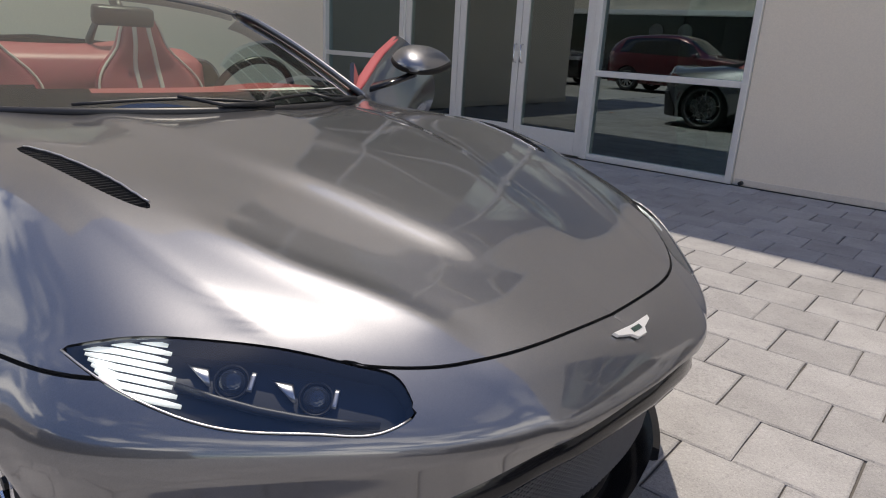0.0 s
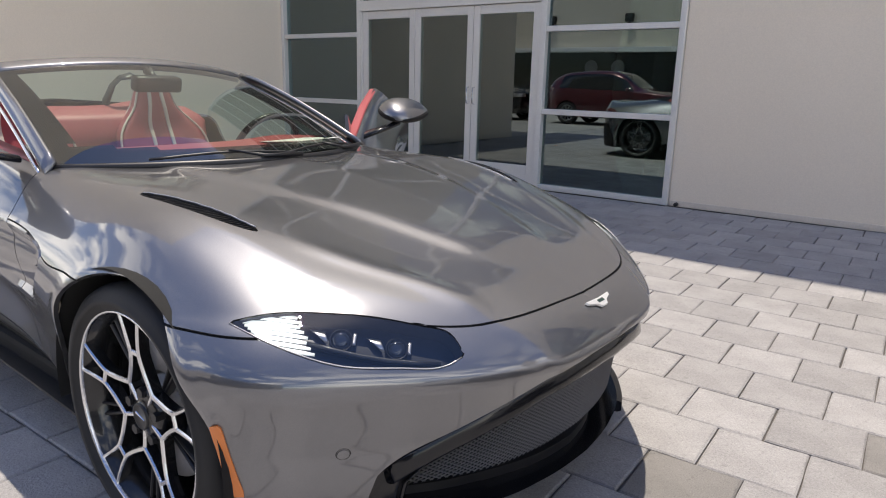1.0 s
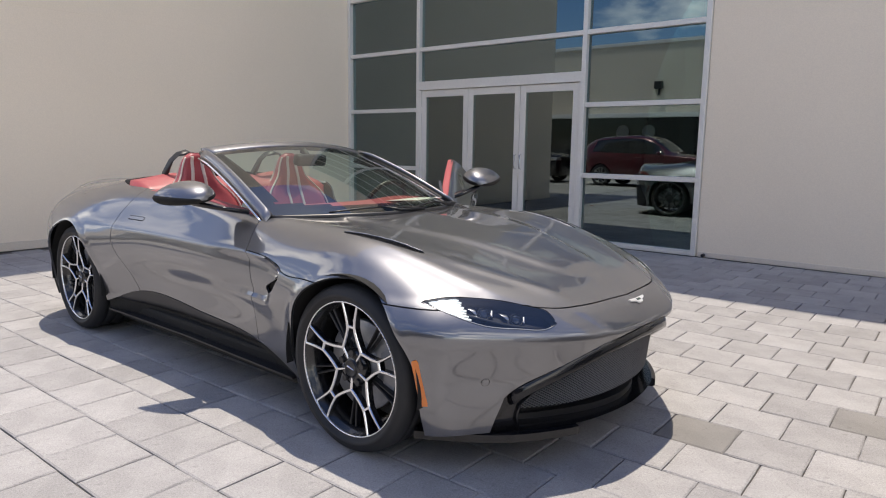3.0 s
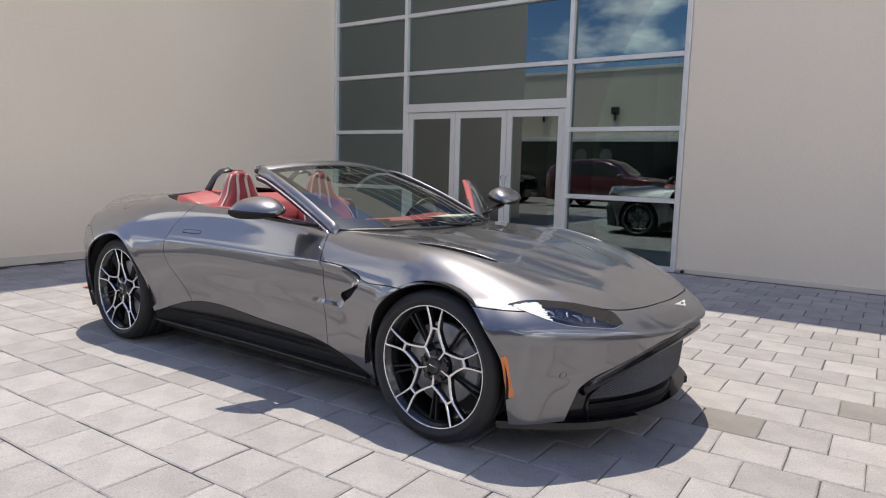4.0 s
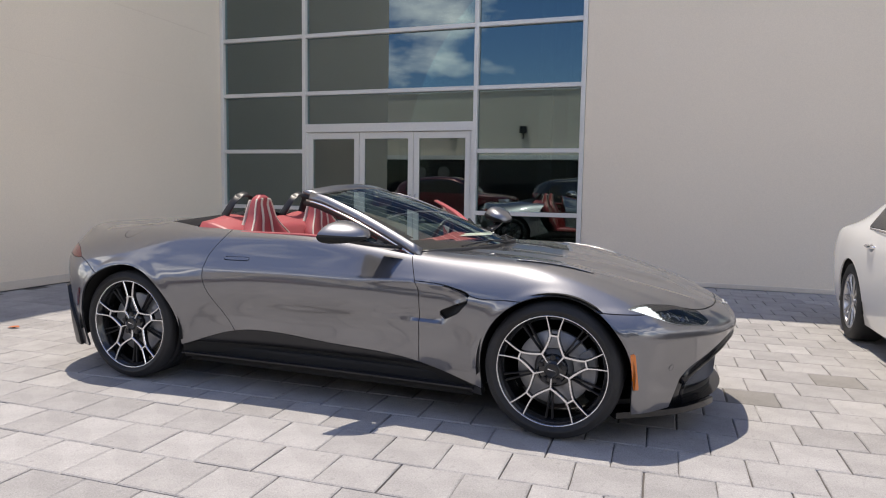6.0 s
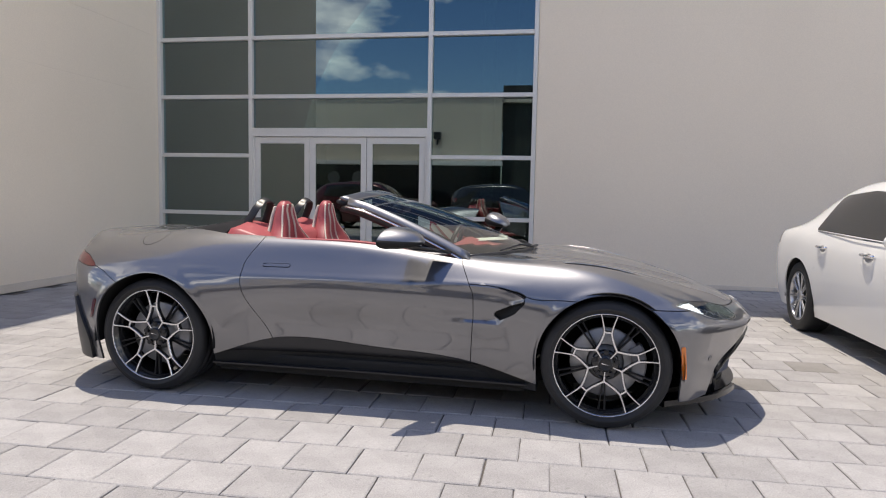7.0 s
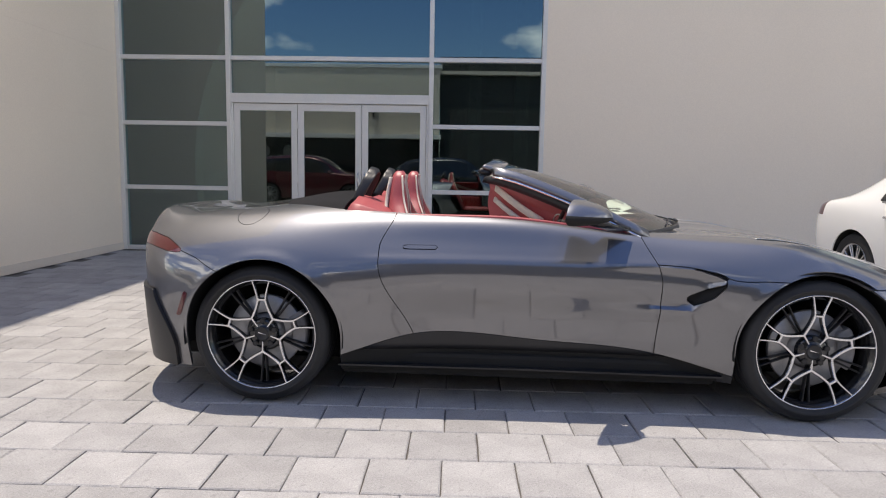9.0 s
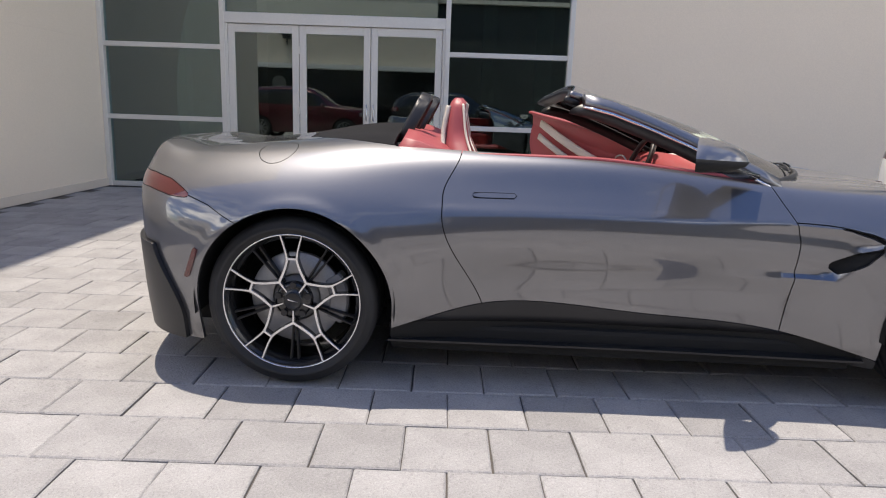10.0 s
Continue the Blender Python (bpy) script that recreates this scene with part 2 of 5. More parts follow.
def tube(points, radius, mat, name, parent=None, sides=8, closed=False, label=""):
    """A round rod along points; radius one number or one a point."""
    pts = [Vector(p) for p in points]
    rad = [radius] * len(pts) if isinstance(radius, (int, float)) else list(radius)
    verts, faces = [], []
    up = Vector((0, 0, 1))
    for i, p in enumerate(pts):
        d = (pts[(i + 1) % len(pts) if closed else min(i + 1, len(pts) - 1)] - pts[i - 1 if closed or i else 0]).normalized()
        side = d.cross(up if abs(d.z) < 0.95 else Vector((1, 0, 0))).normalized()
        top = side.cross(d)
        for k in range(sides):
            w = 2 * math.pi * k / sides
            verts.append(p + rad[i] * (math.cos(w) * side + math.sin(w) * top))
    n = len(pts)
    for i in range(n if closed else n - 1):
        for k in range(sides):
            a, b = i * sides + k, i * sides + (k + 1) % sides
            c, d = ((i + 1) % n) * sides + (k + 1) % sides, ((i + 1) % n) * sides + k
            faces.append((a, b, c, d))
    if not closed:
        faces += [tuple(range(sides))[::-1], tuple(range((n - 1) * sides, n * sides))]
    return link_mesh(name, verts, faces, mat, parent, True, label)


def clip(mesh, f):
    """The piece of a mesh on which f(points) >= 0, cut clean along f = 0."""
    v, faces = mesh
    val = f(v)
    verts, out, cut = list(map(tuple, v)), [], {}
    inside = val >= 0
    for face in faces:
        s = [inside[i] for i in face]
        if all(s):
            out.append(face)
        elif any(s):
            poly = []
            for a, b in zip(face, face[1:] + face[:1]):
                if inside[a]:
                    poly.append(a)
                if inside[a] != inside[b]:
                    key = (min(a, b), max(a, b))
                    if key not in cut:
                        t = val[a] / (val[a] - val[b])
                        cut[key] = len(verts)
                        verts.append(tuple(v[a] + (v[b] - v[a]) * t))
                    poly.append(cut[key])
            if len(poly) > 2:
                out.append(tuple(poly))
    used = sorted({i for q in out for i in q})
    at = {i: k for k, i in enumerate(used)}
    return np.array([verts[i] for i in used]).reshape(-1, 3), [tuple(at[i] for i in q) for q in out]


def split(mesh, f, gap=0.0022):
    return clip(mesh, lambda p: f(p) - gap), clip(mesh, lambda p: -f(p) - gap)


def normals(mesh):
    v, faces = mesh
    n = np.zeros_like(v)
    for q in faces:
        a, b, c = v[q[0]], v[q[1]], v[q[2]]
        w = np.cross(b - a, c - a)
        if len(q) > 3:
            w = w + np.cross(c - a, v[q[3]] - a)
        for i in q:
            n[i] += w
    return n / np.maximum(np.linalg.norm(n, axis=1, keepdims=True), 1e-12)


def flange(mesh, depth):
    """Folds every open edge inwards, so that a panel shows its thickness."""
    v, faces = mesh
    n = normals(mesh)
    count = {}
    for q in faces:
        for a, b in zip(q, q[1:] + q[:1]):
            count[(a, b)] = 1
    rim = [(a, b) for a, b in count if (b, a) not in count and not (abs(v[a][1]) < 1e-6 and abs(v[b][1]) < 1e-6)]
    verts, out, inner = list(map(tuple, v)), list(faces), {}
    for a, b in rim:
        for i in (a, b):
            if i not in inner:
                inner[i] = (len(verts), len(verts) + 1)
                verts += [tuple(v[i]), tuple(v[i] - n[i] * depth)]
        out.append((inner[b][0], inner[a][0], inner[a][1], inner[b][1]))
    return np.array(verts), out


def mirrored(mesh):
    v, faces = mesh
    return v * np.array((1, -1, 1)), [q[::-1] for q in faces]


def both(mesh):
    """A half and its mirror image, welded on the centreline."""
    v, faces = mesh
    mid = np.abs(v[:, 1]) < 1e-6
    idx = np.zeros(len(v), int)
    extra = np.where(~mid)[0]
    idx[mid] = np.where(mid)[0]
    idx[extra] = len(v) + np.arange(len(extra))
    return np.vstack((v, v[extra] * np.array((1, -1, 1)))), faces + [tuple(int(idx[i]) for i in q)[::-1] for q in faces]


def shell_part(name, mesh, mat, parent, depth=0.012, label=""):
    v, f = flange(mesh, depth) if depth else mesh
    return sharp(link_mesh(name, v, f, mat, parent, True, label), 40)


def offset(mesh, d):
    return mesh[0] + normals(mesh) * d, mesh[1]

# ---- the place: forecourt, showroom, wing, opposite building ----
WALL_Y, WING_X, TOP = 5.36, -5.285, 10.8


def structure(ob, label, category="wall"):
    return tagged(ob, label, category, kind="structure")


ground = structure(link_mesh("ground", [(-900, -900, -0.04), (900, -900, -0.04), (900, 900, -0.04), (-900, 900, -0.04)], [(0, 1, 2, 3)], CONCRETE, None, False),
                   "pale concrete ground reaching to the horizon", "ground")
pavement = structure(link_mesh("pavement", [(-5.3, -9, -0.012), (14, -9, -0.012), (14, 5.4, -0.012), (-5.3, 5.4, -0.012)], [(0, 1, 2, 3)], SAND, None, False),
                     "forecourt of square grey concrete pavers with sandy joints", "pavement")

JOINTS = (0.90, 1.84, 2.75, 3.65, 4.55, 5.5, 6.4, 7.3, 8.2, 9.1)


def slabs(name, x0, x1, y0, y1, z0, z1, mat, label, face):
    """A plastered wall in lifts with a shallow recessed joint between them. face: which side is recessed."""
    bm = bmesh.new()
    zs = [z0] + [z for z in JOINTS if z0 < z < z1] + [z1]
    for a, b in zip(zs, zs[1:]):
        box(x0, x1, y0, y1, a + (0.0015 if a > z0 else 0), b - (0.0015 if b < z1 else 0), 0, bm)
    d = 0.003
    box(x0 + 0.01, x1 - d if face == "x" else x1 - 0.01, y0 + d if face == "y" else y0 + 0.01, y1 - 0.01, z0 + 0.01, z1 - 0.01, 0, bm)
    return structure(part(name, bm, mat), label)


X_L, X_A, X_C, X_D = -5.252, -3.705, -0.87, 0.668
RIGHT_WIN = 5.43
GLASS_TOP = 7.1
slabs("wall_north", X_D + 0.035, RIGHT_WIN - 0.04, WALL_Y, WALL_Y + 0.32, 0, TOP, STUCCO, "smooth beige plastered showroom wall with faint joints", "y")
slabs("wall_north_top", WING_X, X_D + 0.035, WALL_Y, WALL_Y + 0.32, GLASS_TOP + 0.06, TOP, STUCCO, "beige plaster above the glazing", "y")
slabs("wall_north_top_right", RIGHT_WIN - 0.04, 9.5, WALL_Y, WALL_Y + 0.32, GLASS_TOP + 0.06, TOP, STUCCO, "beige plaster above the right glazing", "y")
slabs("wall_north_right", 9.5, 22, WALL_Y, WALL_Y + 0.32, 0, TOP, STUCCO, "smooth beige plastered showroom wall", "y")
slabs("wall_west", WING_X - 9.0, WING_X, -1.43, WALL_Y + 0.32, 0, TOP, STUCCO, "smooth beige plastered wing of the showroom", "x")
structure(part("baseboard", box(WING_X, WING_X + 0.02, -1.43, WALL_Y - 0.03, 0, 0.10, 0.004), BASE_TRIM), "pale plaster base strip along the wing", "trim")
structure(part("baseboard_north", box(X_D + 0.06, RIGHT_WIN - 0.06, WALL_Y - 0.015, WALL_Y - 0.001, 0, 0.06, 0.003), BASE_TRIM), "pale base strip under the showroom wall", "trim")


def pane_of(parent, x0, x1, z0, z1, y, mat=PANE):
    ob = part("pane", box(x0, x1, y, y + 0.012, z0, z1), mat, parent)
    ob.visible_shadow = False
    return ob


def bar(parent, name, x0, x1, z0, z1, y0, y1):
    return part(name, box(x0, x1, y0, y1, z0, z1, 0.004, None, 1), ALU, parent)


RAILS = (0.0, 0.90, 1.805, 2.711, 3.60, 4.49, 5.38, 6.25, GLASS_TOP)
FY0, FY1 = WALL_Y - 0.03, WALL_Y + 0.09


def glazing(name, columns, rails, label, skip=None):
    """Aluminium curtain wall: upright mullions, level rails and one pane in each field."""
    win = structure(empty(name), label, "window")
    h = 0.03
    for x in columns:
        bar(win, "mullion", x - h, x + h, 0.0, rails[-1] + h, FY0 - 0.012, FY1)
    for x0, x1 in zip(columns, columns[1:]):
        fields = list(rails)
        if skip and x0 == skip[0]:
            fields = [skip[1]] + [z for z in rails if z > skip[1] + 0.2]
        for z in fields:
            low, high = (0.0, 0.06) if z == 0 else (z - h, z + h)
            if not (skip and z == skip[1] and x0 == skip[0]):
                bar(win, "rail", x0 + h, x1 - h, low, high, FY0, FY1)
        for a, b in zip(fields, fields[1:]):
            pane_of(win, x0 + h, x1 - h, a + h, b - h, WALL_Y + 0.03)
    return win


HEAD = 2.13
window_1 = glazing("window_1", (X_L, X_A, X_C, X_D), RAILS, "tall showroom glazing in light grey aluminium frames", (X_A, HEAD))
window_2 = glazing("window_2", (RIGHT_WIN, 7.0, 9.46), RAILS, "second tall showroom glazing in light grey aluminium")
bar(window_1, "door_head", X_A + 0.03, X_C - 0.03, HEAD - 0.03, HEAD + 0.10, FY0 - 0.012, FY1)

# doors: one fixed leaf and a pair, each with wide stiles
D0, D1 = X_A + 0.03, X_C - 0.03
LEAF = (D1 - D0 - 0.06) / 3
for k in range(3):
    a = D0 + 0.03 + k * LEAF + 0.004
    b = a + LEAF - 0.008
    door = structure(empty("door_%d" % (k + 1)), "closed aluminium-framed glass showroom door", "door")
    s = 0.085
    for x0, x1 in ((a, a + s), (b - s, b)):
        bar(door, "stile", x0, x1, 0.012, HEAD - 0.035, WALL_Y - 0.012, WALL_Y + 0.035)
    for z0, z1 in ((0.012, 0.26), (HEAD - 0.035 - 0.10, HEAD - 0.035)):
        bar(door, "door_rail", a + s, b - s, z0, z1, WALL_Y - 0.010, WALL_Y + 0.033)
    pane_of(door, a + s, b - s, 0.26, HEAD - 0.135, WALL_Y + 0.01, DOOR_PANE)
    if k:
        hx = b - 0.04 if k == 1 else a + 0.04
        tube([(hx, WALL_Y - 0.012, 0.95), (hx, WALL_Y - 0.055, 0.96), (hx, WALL_Y - 0.06, 1.05), (hx, WALL_Y - 0.055, 1.14), (hx, WALL_Y - 0.012, 1.15)], 0.009, CHROME, "door_handle", door, 8, False, "slim metal pull handle")
    for z in (0.3, 1.05, 1.8):
        part("hinge", box((a if k < 2 else b) - 0.011, (a if k < 2 else b) + 0.011, WALL_Y - 0.022, WALL_Y - 0.012, z - 0.05, z + 0.05, 0.002), ALU, door)
for x in (D0, D1 - 0.03):
    bar(window_1, "door_jamb", x, x + 0.03, 0.0, HEAD - 0.03, FY0, FY1)

# showroom interior, seen dimly through the glass
structure(part("floor", box(WING_X, 9.5, WALL_Y + 0.10, 13.0, -0.03, 0.004), TILES), "grey tiled showroom floor", "floor")
structure(part("wall_inside_back", box(WING_X, 9.5, 13.0, 13.2, 0, TOP), DARKROOM), "dim back wall of the showroom")
structure(part("wall_inside_right", box(9.5, 9.7, WALL_Y + 0.32, 13.0, 0, TOP), DARKROOM), "dim side wall of the showroom")
structure(part("ceiling", box(WING_X - 0.1, 9.8, WALL_Y + 0.33, 13.2, 7.3, 7.4), DARKROOM), "dim showroom ceiling", "ceiling")
structure(part("roof", box(WING_X - 9.0, 22, WALL_Y + 0.05, 14, TOP - 0.2, TOP - 0.02), STUCCO), "flat roof of the showroom", "roof")
structure(part("wall_inside_left", box(WING_X - 0.1, WING_X, WALL_Y + 0.33, 13.0, 0, 7.3), DARKROOM), "dim side wall of the showroom")
for x, y in ((-4.75, 6.6), (-0.25, 7.6), (0.45, 6.3)):
    tagged(part("column", box(x - 0.11, x + 0.11, y - 0.11, y + 0.11, 0.004, 7.3, 0.01), WHITE), "white square showroom column", "column", "showroom columns")
tagged(part("reception_counter", box(-4.9, -4.2, 6.9, 7.5, 0.004, 1.12, 0.02), WHITE), "low white reception counter inside the showroom", "counter")

# building across the forecourt, seen in the glass and in the paint
OPP = -15.0
structure(part("wall_south", box(-34, -1.7, OPP - 0.3, OPP, 2.80, 5.7), STUCCO_FAR), "beige plastered upper wall of the opposite building")
structure(part("wall_south_top", box(-34, -1.6, OPP - 0.4, OPP + 0.06, 5.7, 5.85, 0.01), WHITE), "white coping of the opposite building", "trim")
structure(part("trim", box(-34, -1.6, OPP - 0.05, OPP + 0.45, 2.62, 2.80, 0.01), WHITE), "white ledge over the dark shopfront", "trim")
SHOP = material("dark shopfront glass", (0.01, 0.011, 0.012), 0.06, 0.0, 0.4)
structure(part("window_3", box(-34, -1.7, OPP - 0.25, OPP - 0.12, -0.04, 2.62), SHOP), "dark shopfront glazing of the opposite building", "window")
structure(part("wall_south_tall", box(-1.7, 16, OPP - 1.2, OPP - 0.6, -0.04, 6.3), mottled("dark cladding", (0.03, 0.032, 0.03), 0.6, (0.7, 30.0), 0.3, 0.1)), "dark clad bay of the opposite building")
structure(part("roof_south", box(-34, 16, OPP - 14, OPP - 0.3, 5.5, 5.65), STUCCO_FAR), "flat roof of the opposite building", "roof")
for x in (-11.5, -8.0, -4.6):
    lamp = tagged(empty("wall_lamp", pose(x, OPP, 3.9)), "dark box-shaped wall lamp on beige plaster", "wall lamp", "wall lamps")
    part("housing", box(-0.16, 0.16, 0.001, 0.22, -0.1, 0.22, 0.02), SATIN_BLACK, lamp)
    part("bracket", box(-0.03, 0.03, 0.001, 0.1, -0.35, -0.1, 0.005), SATIN_BLACK, lamp)
for x in (-9.6, -8.4):
    bm = bmesh.new()
    bmesh.ops.create_cone(bm, cap_ends=True, segments=28, radius1=0.3, radius2=0.28, depth=0.04, matrix=pose(x, OPP - 0.09, 2.0, 90))
    tagged(part("sign_disc", bm, mottled("dim sign metal", (0.16, 0.16, 0.15), 0.5, (3.0, 60.0), 0.2, 0.05)), "round plain grey sign on the dark shopfront", "sign", "shopfront signs")

# small black drain outlet at the foot of the wall
bm = bmesh.new()
bmesh.ops.create_cone(bm, cap_ends=True, segments=16, radius1=0.022, radius2=0.019, depth=0.06, matrix=pose(0.79, WALL_Y - 0.03, 0.024, 90))
tagged(part("drain_outlet", bm, SATIN_BLACK), "small black drain outlet at the wall foot", "drain")

# ---- grey convertible ----
def body_grid(out_x, out_y, mid_x, levels, nu, nv, passes=3):
    """Half a car's skin. Each rib runs from the bottom edge over the widest line up to the centreline.
    levels: for each level the height and the way inwards, along the stations from nose to tail (metres below, a share of the way above)."""
    n = len(out_x)
    s, u = np.arange(n), np.linspace(0, n - 1, nu)
    px, py, cx = spline(s, out_x, u), spline(s, out_y, u), spline(s, mid_x, u)
    py[0] = py[-1] = 0
    reach = np.hypot(px - cx, py)
    ctrl = []
    for z, inward, share in levels:
        w = spline(s, inward, u)
        fr = w if share else w / np.maximum(reach, 0.3)
        ctrl.append(np.stack((px + (cx - px) * fr, py * (1 - fr), spline(s, z, u)), 1))
    ctrl = np.array(ctrl)
    chord = np.concatenate(([0], np.cumsum(np.linalg.norm(np.diff(ctrl, axis=0), axis=2).mean(1) ** 0.8)))
    v = np.linspace(0, chord[-1], nv)
    grid = np.array([[spline(chord, ctrl[:, i, k], v) for k in range(3)] for i in range(nu)]).transpose(0, 2, 1)
    for _ in range(passes):
        g = grid.copy()
        g[1:-1] = 0.5 * grid[1:-1] + 0.25 * (grid[2:] + grid[:-2])
        g[:, 1:-1] = 0.5 * g[:, 1:-1] + 0.25 * (g[:, 2:] + g[:, :-2])
        g[0, :, 1] = g[-1, :, 1] = 0
        g[:, -1, 1] = 0
        grid = g
    grid[0, :, 1] = grid[-1, :, 1] = 0
    grid[:, -1, 1] = 0
    verts = grid.reshape(-1, 3)
    faces = [(i * nv + j, (i + 1) * nv + j, (i + 1) * nv + j + 1, i * nv + j + 1) for i in range(nu - 1) for j in range(nv - 1)]
    return verts, faces


CAR = pose(0.0, 0.112, 0.0, 0, 0, -1.36)
car = tagged(empty("convertible_car", CAR), "dark grey metallic sports convertible, roof down, red interior, driver door open", "car")
AXLE, HUB_Z = {1: 1.383, -1: 1.334}, 0.348

OX = [2.255, 2.236, 2.150, 1.978, 1.806, 1.58, 1.352, 1.05, 0.60, 0.0, -0.5, -1.0, -1.352, -1.70, -1.93, -2.06, -2.14, -2.165]
OY = [0.0, 0.25, 0.48, 0.730, 0.903, 0.945, 0.953, 0.925, 0.885, 0.88, 0.895, 0.945, 0.965, 0.925, 0.81, 0.62, 0.33, 0.0]
CX = [2.15, 2.11, 2.02, 1.89, 1.72, 1.52, 1.33, 1.05, 0.60, 0.0, -0.5, -1.0, -1.352, -1.66, -1.87, -1.97, -2.03, -2.05]
flat = lambda z: [z] * 18
LEVELS = [
    (flat(0.17), [0.05, 0.05, 0.05, 0.06, 0.06, 0.06, 0.05, 0.07, 0.10, 0.11, 0.11, 0.08, 0.06, 0.055, 0.055, 0.07, 0.09, 0.10], False),
    (flat(0.33), [0.02, 0.02, 0.02, 0.025, 0.025, 0.02, 0.015, 0.035, 0.07, 0.085, 0.08, 0.045, 0.02, 0.02, 0.025, 0.035, 0.05, 0.05], False),
    (flat(0.49), [0.0, 0.0, 0.0, 0.005, 0.005, 0.0, 0.0, 0.012, 0.038, 0.048, 0.042, 0.012, 0.0, 0.0, 0.01, 0.01, 0.015, 0.02], False),
    ([0.55, 0.555, 0.565, 0.58, 0.60, 0.62, 0.64, 0.665, 0.69, 0.70, 0.70, 0.68, 0.67, 0.68, 0.72, 0.75, 0.77, 0.775], [0.0] * 18, False),
    ([0.588, 0.592, 0.607, 0.64, 0.68, 0.735, 0.77, 0.79, 0.81, 0.83, 0.835, 0.83, 0.815, 0.815, 0.835, 0.85, 0.86, 0.865],
     [0.25, 0.20, 0.14, 0.12, 0.11, 0.10, 0.085, 0.085, 0.085, 0.08, 0.085, 0.09, 0.09, 0.09, 0.09, 0.10, 0.15, 0.2], True),
    ([0.612, 0.622, 0.647, 0.69, 0.735, 0.80, 0.848, 0.872, 0.888, 0.938, 0.95, 0.962, 0.945, 0.925, 0.915, 0.915, 0.915, 0.915],
     [0.5, 0.42, 0.34, 0.30, 0.27, 0.25, 0.22, 0.22, 0.20, 0.175, 0.185, 0.23, 0.26, 0.27, 0.28, 0.30, 0.40, 0.45], True),
    ([0.625, 0.640, 0.675, 0.72, 0.765, 0.817, 0.850, 0.876, 0.898, 0.955, 0.99, 1.032, 0.992, 0.955, 0.935, 0.93, 0.925, 0.925],
     [0.75, 0.70, 0.65, 0.62, 0.60, 0.60, 0.58, 0.58, 0.56, 0.52, 0.52, 0.58, 0.60, 0.60, 0.62, 0.65, 0.7, 0.75], True),
    ([0.634, 0.655, 0.69, 0.735, 0.78, 0.825, 0.858, 0.886, 0.91, 0.965, 1.005, 1.058, 1.012, 0.965, 0.945, 0.935, 0.925, 0.925], [1.0] * 18, True),
]
skin = body_grid(OX, OY, CX, LEVELS, 330, 96)
V = skin[0]
x, y, z = V[:, 0].copy(), V[:, 1].copy(), V[:, 2].copy()
# bonnet: raised middle with two creases running to the nose, and a soft valley beside them
edge_in = spline([0.6, 1.0, 1.356, 1.6, 1.75, 1.9, 2.3], [0.44, 0.41, 0.345, 0.268, 0.222, 0.172, 0.12], x)
rise = 0.5 - 0.5 * np.tanh((y - edge_in) / 0.028)
fade = ramp(2.0, 1.83, x) * ramp(0.45, 0.75, x) * (z > 0.55)
V[:, 2] += fade * (0.012 * rise - 0.005 * np.exp(-((y - edge_in - 0.15) / 0.10) ** 2))
edge_out = spline([0.9, 1.15, 1.545, 1.7, 1.82, 1.92, 2.0], [0.76, 0.735, 0.69, 0.662, 0.635, 0.605, 0.58], x)
V[:, 2] -= 0.008 * (1 - np.exp(-np.clip(y - edge_out, 0, 1) / 0.025)) * ramp(1.15, 1.45, x) * ramp(2.0, 1.85, x) * ramp(0.66, 0.70, z)
edge_mid = spline([1.4, 1.6, 1.8, 1.91, 2.11, 2.3], [0.62, 0.57, 0.494, 0.432, 0.351, 0.30], x)
V[:, 2] += 0.006 * np.exp(-((y - edge_mid) / 0.035) ** 2) * ramp(1.5, 1.75, x) * ramp(2.12, 2.02, x) * (z > 0.58)
# nose: a fold below the lamps and a beak that carries the bonnet's middle forward
V[:, 0] -= 0.24 * np.clip(0.530 - z, 0, 0.15) * ramp(1.72, 1.98, x)
beak = 0.286 + 0.77 * (z - 0.515)
V[:, 0] += 0.010 * (0.5 - 0.5 * np.tanh((y - beak) / 0.026)) * ramp(2.02, 2.12, x) * ramp(0.67, 0.61, z) * ramp(0.44, 0.54, z)
# ducktail lip
V[:, 2] += 0.035 * ramp(-1.78, -2.02, x) * ramp(0.80, 0.60, y) * ramp(0.84, 0.92, z)
# waist line along the doors, and the hollow before the side vent
V[:, 1] += 0.006 * np.exp(-((z - 0.745) / 0.02) ** 2) * ramp(1.0, 0.7, x) * ramp(-0.95, -0.7, x) * (y > 0.6)
lip_z = np.interp(x, [0.3, 0.64, 0.80, 0.90, 0.97, 1.1], [0.757, 0.751, 0.741, 0.718, 0.694, 0.69])
ahead = (0.80 * (x - 0.80) - 0.70 * (z - 0.55))
V[:, 1] -= 0.038 * ramp(0.25, 0.88, x) * ramp(0.018, -0.014, ahead) * ramp(0.526, 0.556, z) * ramp(0.0, -0.05, z - lip_z) * (y > 0.6)
V[:, 1] -= 0.012 * np.exp(-((z - 0.50) / 0.10) ** 2) * ramp(0.85, 0.3, x) * ramp(-0.85, -0.4, x) * (y > 0.6)
ARCH, ARCH_X = {1: 0.382, -1: 0.392}, {1: 1.392, -1: -1.320}
# flared arch rims
for k in (1, -1):
    d = np.hypot(x - ARCH_X[k], z - HUB_Z)
    V[:, 1] += 0.007 * np.exp(-((d - ARCH[k] - 0.010) / 0.022) ** 2) * (y > 0.6) * ramp(0.15, 0.3, z)
skin = (V, skin[1])



